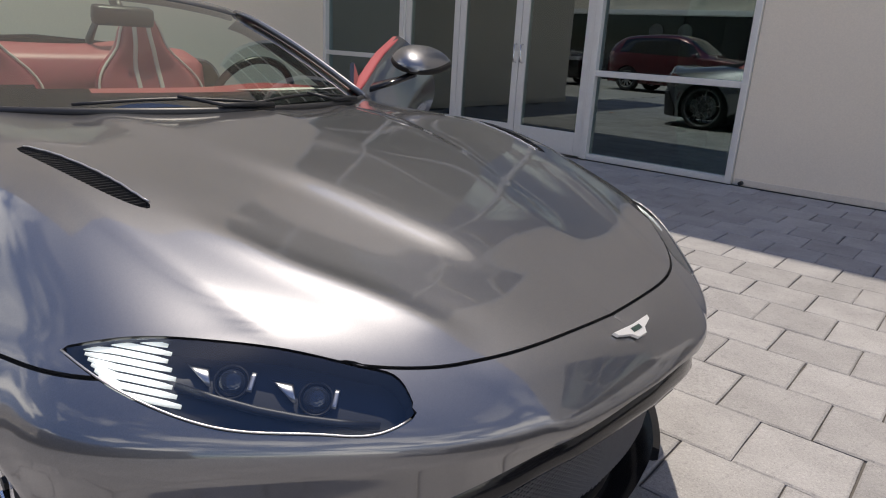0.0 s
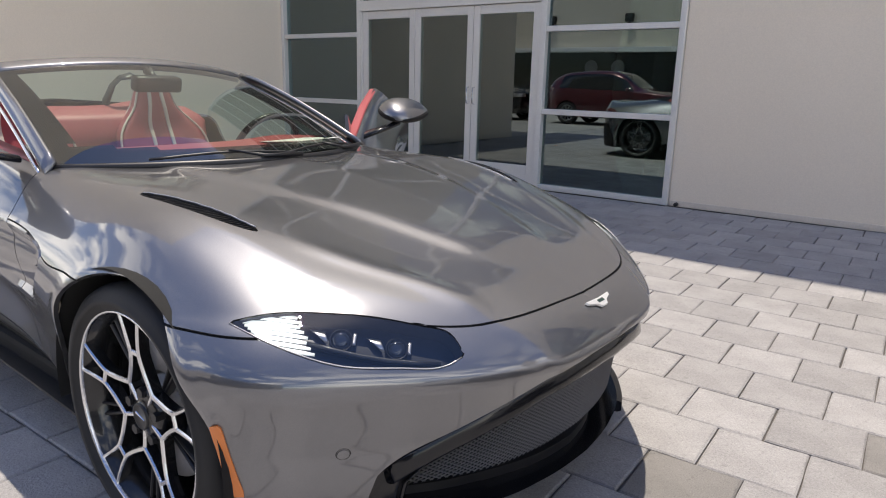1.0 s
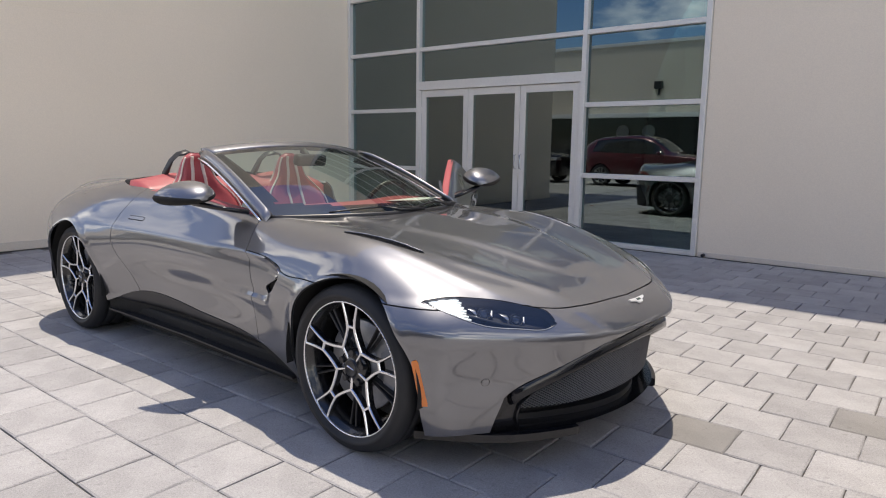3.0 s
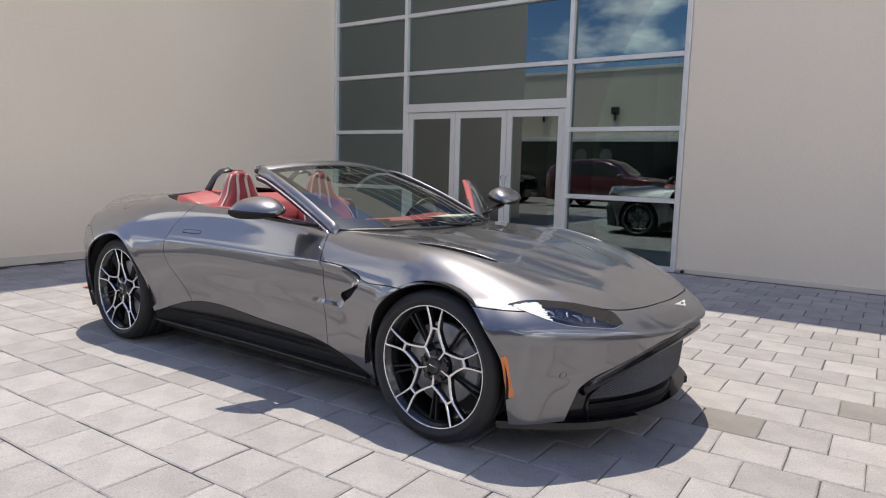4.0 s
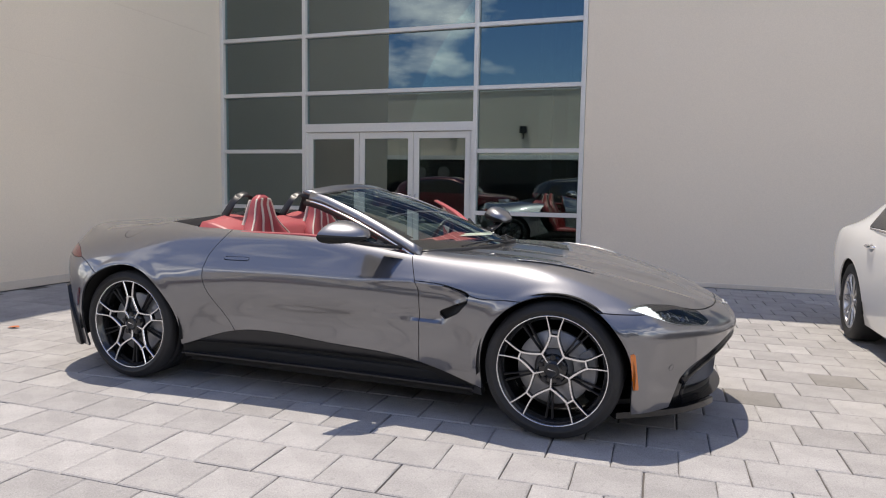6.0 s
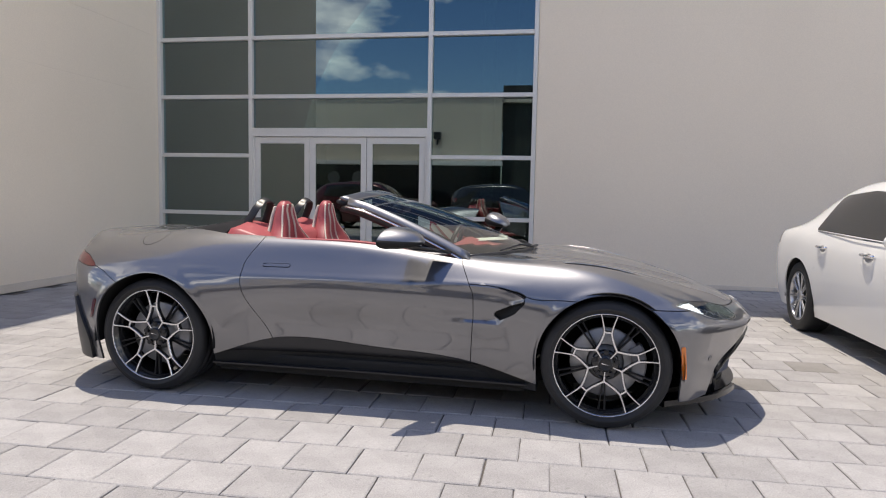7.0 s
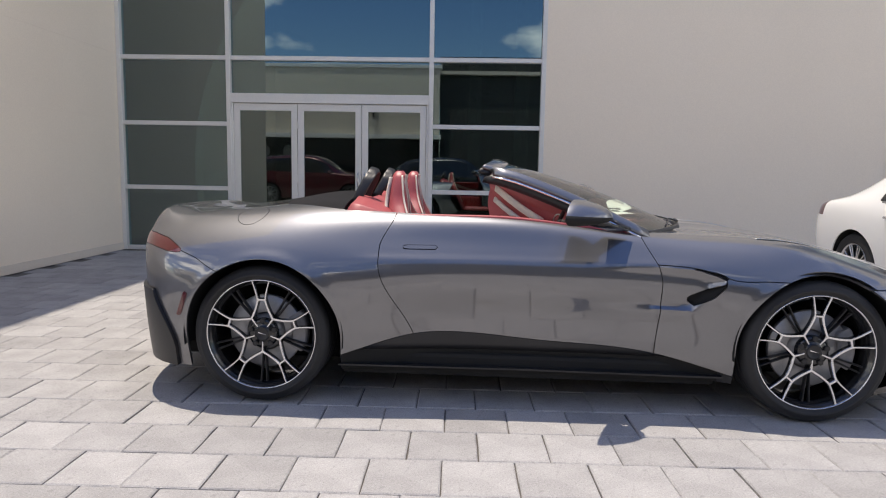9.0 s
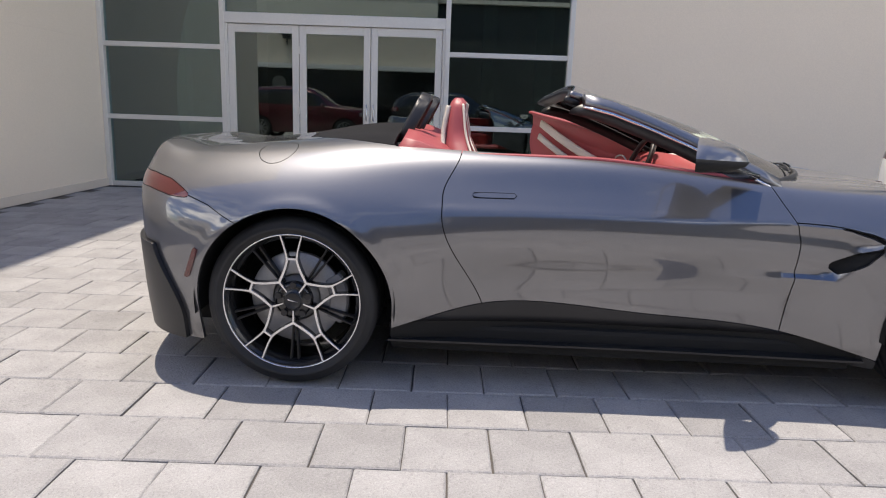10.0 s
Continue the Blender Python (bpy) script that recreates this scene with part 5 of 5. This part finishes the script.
SEAT = [(0.36, -0.42, 0.22, 0.08), (0.50, -0.48, 0.245, 0.085), (0.66, -0.55, 0.255, 0.09), (0.80, -0.61, 0.255, 0.092), (0.90, -0.650, 0.228, 0.088), (0.965, -0.678, 0.172, 0.080),
        (1.02, -0.692, 0.124, 0.068), (1.08, -0.697, 0.103, 0.057), (1.135, -0.698, 0.082, 0.046), (1.17, -0.700, 0.055, 0.033), (1.187, -0.702, 0.026, 0.016)]


def seat(yc):
    zs, xs, ws_, ts = (np.array(c) for c in zip(*SEAT))
    zz = np.concatenate((np.linspace(0.36, 1.12, 24), np.linspace(1.135, 1.187, 8)))
    xx, hw, th = spline(zs, xs, zz), np.maximum(spline(zs, ws_, zz), 0.02), np.maximum(spline(zs, ts, zz), 0.015)
    n, v, f = 36, [], []
    for a, b, c, d in zip(zz, xx, hw, th):
        for k in range(n):
            w = 2 * math.pi * k / n
            cy, sx_ = math.copysign(abs(math.cos(w)) ** 0.7, math.cos(w)), math.copysign(abs(math.sin(w)) ** 0.7, math.sin(w))
            hollow = -0.075 * (1 - (abs(cy)) ** 2) * (sx_ > 0) * (0.35 + 0.65 * float(ramp(1.05, 0.90, a))) * float(ramp(1.185, 1.12, a))
            v.append((b + d * sx_ + hollow, yc + c * cy, a))
    m = len(zz)
    for i in range(m - 1):
        for k in range(n):
            f.append((i * n + k, i * n + n + k, i * n + n + (k + 1) % n, i * n + (k + 1) % n))
    f += [tuple(range((m - 1) * n, m * n)), tuple(range(n))[::-1]]
    f = [q[::-1] for q in f]
    back = link_mesh("seat", v, f, RED, car, True, "red leather bucket seat with cream stripes")
    for o in (-0.055, 0.055):
        pts = []
        for a, b, c, d in zip(zz[4:-3], xx[4:-3], hw[4:-3], th[4:-3]):
            cy = o * (0.62 + 0.38 * float(ramp(1.12, 0.9, a))) / c
            hollow = -0.075 * (1 - cy ** 2) * (0.35 + 0.65 * float(ramp(1.05, 0.90, a))) * float(ramp(1.185, 1.12, a))
            pts.append((b + d + hollow + 0.001, yc + cy * c, a))
        strip(pts, [Vector((0, 0.011, 0))] * len(pts), [Vector((0.004, 0, 0))] * len(pts), CREAM, "seat_stripe", back)
    for sgn in (-1, 1):
        pts = [(b + d * 0.45, yc + sgn * (c + 0.002), a) for a, b, c, d in zip(zz[6:-4], xx[6:-4], hw[6:-4], th[6:-4])]
        tube(pts, 0.006, CREAM, "seat_piping", back, 6)
    pts = [(b - d - 0.003, yc, a) for a, b, c, d in zip(zz[10:-5], xx[10:-5], hw[10:-5], th[10:-5])]
    strip(pts, [Vector((0, 0.84 * c, 0)) for c in hw[10:-5]], [Vector((0.014, 0, 0))] * len(pts), CREAM, "back_panel", back, "cream seat back panel")
    part("seat_cushion", box(-0.42, 0.12, yc - 0.25, yc + 0.25, 0.30, 0.46, 0.06, None, 4), RED, back, "", True)
    return back


for yc in (-0.37, 0.37):
    seat(yc)
    c0 = yc * 0.92
    hoop = [(-0.950, c0 - 0.125, 0.97), (-0.915, c0 - 0.122, 1.05), (-0.872, c0 - 0.10, 1.135), (-0.852, c0 - 0.065, 1.175), (-0.848, c0, 1.188), (-0.852, c0 + 0.065, 1.175), (-0.872, c0 + 0.10, 1.135), (-0.915, c0 + 0.122, 1.05), (-0.950, c0 + 0.125, 0.97)]
    strip(hoop, [Vector((0.026, 0, -0.008))] * 9, [Vector((0, 0.014, 0))] * 2 + [Vector((0, 0.010, 0.010))] * 2 + [Vector((0, 0, 0.014))] + [Vector((0, 0.010, -0.010))] * 2 + [Vector((0, 0.014, 0))] * 2, SATIN_BLACK, "roll_hoop", car, "black roll hoop")
# red rear shelf with raised shoulders
v, f = [], []
na = 24
for i in range(na + 3):
    a = max(-1.0, min(1.0, -1 + 2 * (i - 1) / na))
    skirt = 0.13 if i in (0, na + 2) else 0.0
    hump = 0.030 * (math.exp(-((abs(a) - 0.60) / 0.22) ** 2))
    for xx, zz in ((-0.940, 0.985 + hump * 0.5), (-0.915, 1.022 + hump), (-0.86, 1.01 + hump), (-0.77, 0.985 + hump * 0.5), (-0.70, 0.955), (-0.69, 0.80)):
        y_side = 0.692
        v.append((xx, y_side * a * (1.012 if skirt else 1.0), zz - 0.012 * abs(a) ** 4 - skirt))
f = [(i * 6 + k, i * 6 + k + 1, i * 6 + 7 + k, i * 6 + 6 + k) for i in range(na + 2) for k in range(5)]
link_mesh("rear_shelf", v, f, RED, car, True, "red leather rear shelf")
tagged(part("paper_sheet", box(-0.11, 0.11, -0.15, 0.15, 0, 0.002), WHITE), "white paper sheet lying on the red dashboard", "paper").matrix_world = CAR @ pose(0.60, 0.33, 0.931, 0, -4, 12)

# ---- other vehicles ----
def plain_wheel(parent, m, radius, spokes=10):
    k = radius / 0.335
    v, f = lathe([(0.232 * k, -0.02), (0.236 * k, 0.004), (0.230 * k, 0.008), (0.222 * k, -0.004), (0.214 * k, -0.05), (0.21 * k, -0.18)], 48)
    rim = link_mesh("wheel", v, f, SILVER, parent, True, "silver multi-spoke alloy wheel")
    rim.matrix_local = m
    v, f = lathe([(0.234 * k, 0.002), (0.25 * k, 0.012), (0.29 * k, 0.018), (0.32 * k, 0.006), (0.333 * k, -0.02), (0.335 * k, -0.05), (0.335 * k, -0.18), (0.32 * k, -0.21), (0.24 * k, -0.21)], 64)
    link_mesh("tyre", v, f, RUBBER, rim)
    for a in range(spokes):
        v, f, idx = [], [], []
        for o in (-5, 5):
            bar3(polar(0.05 * k, a * 360 / spokes + o, -0.012), polar(0.228 * k, a * 360 / spokes + o, 0.0), 0.016 * k, 0.013 * k, 0.03, v, f, idx, 0, 0)
        link_mesh("spoke", v, f, SILVER, rim, False, "", idx)
    v, f = lathe([(0.06 * k, -0.03), (0.055 * k, -0.004), (0.03 * k, 0.0), (0.0005, 0.0)], 24)
    link_mesh("hub", v, f, SILVER, rim)
    v, f = lathe([(0.20 * k, -0.07), (0.0005, -0.07)], 32)
    link_mesh("brake_disc", v, f, MATT_BLACK, rim)


SEDAN = dict(
    ox=[2.33, 2.27, 2.05, 1.425, 0.95, 0.45, 0.0, -0.5, -1.0, -1.425, -1.82, -2.20, -2.41, -2.46],
    oy=[0, 0.45, 0.78, 0.905, 0.905, 0.905, 0.905, 0.905, 0.91, 0.925, 0.92, 0.865, 0.55, 0],
    cx=[2.2, 2.15, 1.95, 1.4, 0.95, 0.45, 0.0, -0.5, -1.0, -1.4, -1.75, -2.02, -2.15, -2.18],
    belt=[0.70, 0.72, 0.79, 0.885, 0.925, 0.94, 0.945, 0.955, 0.965, 0.965, 0.955, 0.92, 0.90, 0.89],
    rail=[0.74, 0.76, 0.85, 0.95, 1.0, 1.25, 1.355, 1.38, 1.345, 1.215, 1.06, 0.975, 0.945, 0.935],
    roof=[0.77, 0.79, 0.88, 0.98, 1.04, 1.33, 1.435, 1.465, 1.435, 1.295, 1.105, 0.995, 0.965, 0.955],
    wheel=0.335, axle=1.425, window=(-1.16, 0.62), low=0.19)
SUV = dict(
    ox=[2.33, 2.27, 2.05, 1.425, 0.95, 0.45, 0.0, -0.5, -1.0, -1.425, -1.8, -2.15, -2.33, -2.37],
    oy=[0, 0.55, 0.82, 0.94, 0.94, 0.94, 0.94, 0.94, 0.94, 0.94, 0.92, 0.84, 0.50, 0],
    cx=[2.2, 2.15, 1.95, 1.4, 0.95, 0.45, 0.0, -0.5, -1.0, -1.4, -1.75, -2.05, -2.2, -2.24],
    belt=[0.92, 0.95, 1.0, 1.06, 1.09, 1.10, 1.11, 1.12, 1.13, 1.14, 1.15, 1.15, 1.14, 1.13],
    rail=[0.97, 1.0, 1.07, 1.13, 1.22, 1.52, 1.66, 1.68, 1.66, 1.63, 1.57, 1.42, 1.28, 1.24],
    roof=[0.99, 1.03, 1.10, 1.16, 1.26, 1.60, 1.74, 1.77, 1.75, 1.72, 1.66, 1.50, 1.36, 1.30],
    wheel=0.375, axle=1.425, window=(-1.85, 0.70), low=0.26)


def parked_car(name, label, spec, m, paint, tail=True):
    top = tagged(empty(name, m), label, "car")
    n, lo = len(spec["ox"]), spec["low"]
    belt, rail, roof = (np.array(spec[k]) for k in ("belt", "rail", "roof"))
    full = lambda a: [a] * n
    levels = [(full(lo), full(0.06), False), (full(lo + 0.12), full(0.03), False), (list(belt * 0.62), full(0.0), False), (list(belt * 0.84), full(0.005), False),
              (list(belt), [0.12, 0.1, 0.06] + [0.05] * (n - 5) + [0.08, 0.12], True), (list(belt + (rail - belt) * 0.5), [0.25, 0.22, 0.18] + [0.16] * (n - 5) + [0.2, 0.25], True),
              (list(rail), [0.38] * 3 + [0.31] * (n - 5) + [0.33] * 2, True), (list(rail + (roof - rail) * 0.82), full(0.62), True), (list(roof), full(1.0), True)]
    sk = body_grid(spec["ox"], spec["oy"], spec["cx"], levels, 150, 64, 2)
    ax, r = spec["axle"], spec["wheel"] + 0.035
    side = np.array(spec["ox"])[::-1]
    f_belt, f_rail = (lambda x_: np.interp(x_, side, belt[::-1])), (lambda x_: np.interp(x_, side, rail[::-1]))
    w0, w1 = spec["window"]

    def window(p):
        lowz = f_belt(p[:, 0]) + 0.025
        up = f_rail(p[:, 0]) - 0.035
        front = w1 + 0.35 - (p[:, 2] - 0.95) * 1.05
        return np.where(p[:, 1] > 0.35, np.minimum(np.minimum(p[:, 2] - lowz, up - p[:, 2]), np.minimum(p[:, 0] - w0 - 0.25 * (p[:, 2] - 0.95), front - p[:, 0]) * 0.7), -1.0)

    def screens(p):
        a = np.minimum(np.minimum(1.12 - p[:, 0], p[:, 0] - 0.38), np.minimum(p[:, 2] - np.interp(p[:, 0], [0.3, 1.1], [1.0, spec["roof"][4] - 0.01]), 0.62 - p[:, 1]))
        b = np.minimum(np.minimum(p[:, 0] + 1.78, -1.02 - p[:, 0]), np.minimum(0.56 - p[:, 1], p[:, 2] - 1.1))
        return np.maximum(a, b)

    for sx in (1, -1):
        sk = clip(sk, lambda p: np.where(p[:, 1] > 0.4, np.hypot(p[:, 0] - sx * ax, p[:, 2] - spec["wheel"]) - r, 1.0))
    glass_m, sk = split(sk, window, 0.002)
    screen_m, sk = split(sk, screens, 0.002)
    lamp_f = lambda p: np.where(p[:, 0] < -1.98, 0.075 - np.abs(p[:, 2] - spec["belt"][-3] + 0.03), -1.0) if tail else np.full(len(p), -1.0)
    lamps, sk = split(sk, lamp_f, 0.002)
    hl_f = lambda p: np.where((p[:, 0] > 1.85) & (p[:, 1] > 0.42), 0.06 - np.abs(p[:, 2] - spec["belt"][1] + 0.06), -1.0)
    hls, sk = split(sk, hl_f, 0.002)
    cuts = [lambda p, a=a: np.where((p[:, 2] > lo + 0.12) & (p[:, 2] < f_belt(p[:, 0]) + 0.02) & (p[:, 1] > 0.5), 0.003 - np.abs(p[:, 0] - a - 0.06 * np.sin(3 * (p[:, 2] - 0.6))), -1.0) for a in (0.82, -0.12, -1.02)]
    for c_ in cuts:
        sk = clip(sk, lambda p: -c_(p))
    sill_f = lambda p: np.where(np.abs(p[:, 0]) < 1.05, 0.0035 - np.abs(p[:, 2] - lo - 0.115), -1.0)
    sk = clip(sk, lambda p: -sill_f(p))
    shell_part("body", both(sk), paint, top, 0.012)
    # black inner shell, added so the door cuts look shaded
    shell_part("lining", offset(both(clip(sk, lambda p: 0.95 * spec["belt"][6] + 0.08 - p[:, 2])), -0.02), MATT_BLACK, top, 0.0)
    shell_part("screen", both(screen_m), PRIVACY, top, 0.01)
    for s in (1, -1):
        turn = (lambda q: q) if s > 0 else mirrored
        shell_part("side_window", turn(glass_m), PRIVACY, top, 0.01, "dark tinted side window")
        if tail:
            shell_part("tail_lamp", turn(lamps), TAIL, top, 0.01)
        shell_part("headlamp", turn(hls), SILVER, top, 0.01)
        for sx in (1, -1):
            plain_wheel(top, pose(sx * ax, s * (max(spec["oy"]) - 0.035), spec["wheel"], 0, 0, 0 if s > 0 else 180), spec["wheel"])
            v = [(sx * ax + (r + 0.01) * math.cos(radians(-8 + k * 8.17)), s * yy, spec["wheel"] + (r + 0.01) * math.sin(radians(-8 + k * 8.17))) for k in range(25) for yy in (0.55, max(spec["oy"]) - 0.03)]
            link_mesh("arch_liner", v + v[0::2], [(2 * k, 2 * k + 1, 2 * k + 3, 2 * k + 2) for k in range(24)] + [tuple(range(50, 75))], MATT_BLACK, top)
        zb = f_belt(0) - 0.10
        for a in (-0.88, 0.02):
            yy = max(spec["oy"]) - 0.028
            if paint is WHITE_PAINT:
                # flat grey disc stands in for the shade inside the handle's recess
                bm = bmesh.new()
                bmesh.ops.create_uvsphere(bm, u_segments=20, v_segments=10, radius=1.0, matrix=Matrix.Translation((a, s * (yy - 0.002), zb - 0.014)) @ Matrix.Diagonal((0.075, 0.010, 0.036, 1)))
                part("cup_shade", bm, SILVER, top, "grey disc painting the shade of the cup behind the handle", True)
            tube([(a - 0.10, s * (yy - 0.012), zb), (a - 0.08, s * (yy + 0.022), zb + 0.004), (a, s * (yy + 0.03), zb + 0.005), (a + 0.08, s * (yy + 0.022), zb + 0.003), (a + 0.10, s * (yy - 0.012), zb)], 0.013, CHROME if paint is WHITE_PAINT else paint, "door_handle", top, 8, False, "bright door handle")
        bm = bmesh.new()
        bmesh.ops.create_uvsphere(bm, u_segments=20, v_segments=12, radius=1.0, matrix=Matrix.Translation((0.72, s * (max(spec["oy"]) + 0.07), f_belt(0.7) + 0.06)) @ Matrix.Diagonal((0.075, 0.11, 0.07, 1)))
        part("wing_mirror", bm, paint, top, "", True)
        strip([(w0 + 0.06, s * 0.86, f_belt(w0) + 0.015), (-0.3, s * 0.875, f_belt(-0.3) + 0.012), (0.72, s * 0.875, f_belt(0.72) + 0.012)], [Vector((0, 0.004, 0))] * 3, [Vector((0, 0, 0.008))] * 3, CHROME, "window_trim", top)
    part("floor_pan", box(-2.0, 2.0, -0.72, 0.72, lo - 0.02, lo + 0.06, 0.02), MATT_BLACK, top)
    return top


parked_car("sedan", "white four-door sedan with dark windows parked on the pavers", SEDAN, pose(4.285, 1.075, 0, 0, 0, -90), WHITE_PAINT)
parked_car("suv", "dark red sport utility car parked across the forecourt", SUV, pose(-5.8, -9.1, -0.04, 0, 0, 3), RED_PAINT)
parked_car("suv", "black sport utility car parked across the forecourt", SUV, pose(-11.4, -9.4, -0.04, 0, 0, 3), BLACK_PAINT)
parked_car("suv", "black sport utility car parked before the shopfront", SUV, pose(-0.7, -9.9, -0.04, 0, 0, 3), BLACK_PAINT)

# dry leaf on the pavers
v = [(-0.05, 0, 0.004), (-0.02, 0.028, 0.012), (0.03, 0.022, 0.016), (0.055, 0.0, 0.006), (0.025, -0.025, 0.014), (-0.02, -0.022, 0.01), (0.0, 0.0, 0.002)]
leaf = link_mesh("leaf", v + [(a, b, c + 0.0012) for a, b, c in v], [(6, k, (k + 1) % 6) for k in range(6)] + [(13, 7 + (k + 1) % 6, 7 + k) for k in range(6)] + [(k, 7 + k, 7 + (k + 1) % 6, (k + 1) % 6) for k in range(6)], DRY_LEAF, None, False)
leaf.matrix_world = pose(-3.38, 0.035, 0.001, 0, 0, 20)
tagged(leaf, "small curled orange dry leaf on pale pavers", "leaf")

# ---- paving, laid in half-offset rows ----
PL, PW = 0.2985, 0.302
LAY = pose(-0.858, -1.075, 0, 0, 0, 0.86)
rng = random.Random(5)


def paver_mesh(l, w, grow):
    """One concrete block with a worn, uneven rim and a slightly crowned face."""
    a, b, c = l / 2 - 0.0026, w / 2 - 0.0026, 0.0050
    ring = []
    for x0, y0, x1, y1 in ((-a, -b, a, -b), (a, -b, a, b), (a, b, -a, b), (-a, b, -a, -b)):
        for k in range(4):
            t = k / 4 + (rng.uniform(-0.05, 0.05) if k else 0)
            ring.append((x0 + (x1 - x0) * t, y0 + (y1 - y0) * t))
    n = len(ring)
    v = [(p, q, -0.03) for p, q in ring]
    v += [(p + rng.uniform(-grow, grow), q + rng.uniform(-grow, grow), -0.005) for p, q in ring]
    v += [(p * (1 - (c + rng.uniform(0, 2 * grow)) / a), q * (1 - (c + rng.uniform(0, 2 * grow)) / b), rng.uniform(-0.0006, 0.0)) for p, q in ring]
    f = [tuple(range(2 * n, 3 * n))]
    for k in range(n):
        m = (k + 1) % n
        f += [(k, m, n + m, n + k), (n + k, n + m, 2 * n + m, 2 * n + k)]
    return v, f


kinds = [paver_mesh(PL, PW, 0.0012) for _ in range(6)]
shared = {}
for mat in (PAVER, PAVER_DARK):
    for k, (pv, pf) in enumerate(kinds):
        me = bpy.data.meshes.new("paver")
        me.from_pydata(pv, [], pf)
        me.materials.append(mat)
        shared[mat, k] = me
DARK_PAVERS = {(5, 11), (7, 13)}
field_v, field_f = [], []
single = 0
for r in range(-26, 23):
    for c in range(-18, 50):
        x, y = PL * (c - (0.5 if r % 2 == 0 else 0.0)), PW * (r - 0.5)
        at = LAY @ Vector((x, y, 0))
        if at.y > 5.33 or at.y < -8.7 or at.x - PL / 2 < WING_X - 0.06 or at.x > 13.8:
            continue
        lift, tx, ty = rng.uniform(-0.0018, 0.001), rng.uniform(-0.28, 0.28), rng.uniform(-0.28, 0.28)
        m = LAY @ pose(x + rng.uniform(-0.0022, 0.0022), y + rng.uniform(-0.0022, 0.0022), lift, tx, ty, rng.uniform(-0.35, 0.35) + rng.choice((0, 180)))
        k = rng.randrange(6)
        near = (-2.3 < at.x < 3.4 and -2.25 < at.y < -0.78) or (2.2 < at.x < 4.1 and -0.78 <= at.y < 2.3)
        if (r, c) in DARK_PAVERS or (near and single < 298):
            single += 1
            ob = new("paver", shared[PAVER_DARK if (r, c) in DARK_PAVERS else PAVER, k])
            ob.parent = pavement
            ob.matrix_local = m
        else:
            n = len(field_v)
            field_v += [m @ Vector(q) for q in kinds[k][0]]
            field_f += [tuple(n + i for i in q) for q in kinds[k][1]]
field = link_mesh("paver_field", field_v, field_f, PAVER_FIELD, pavement, False)
tagged(field, "square grey concrete pavers laid in half-offset rows", kind="stuff")
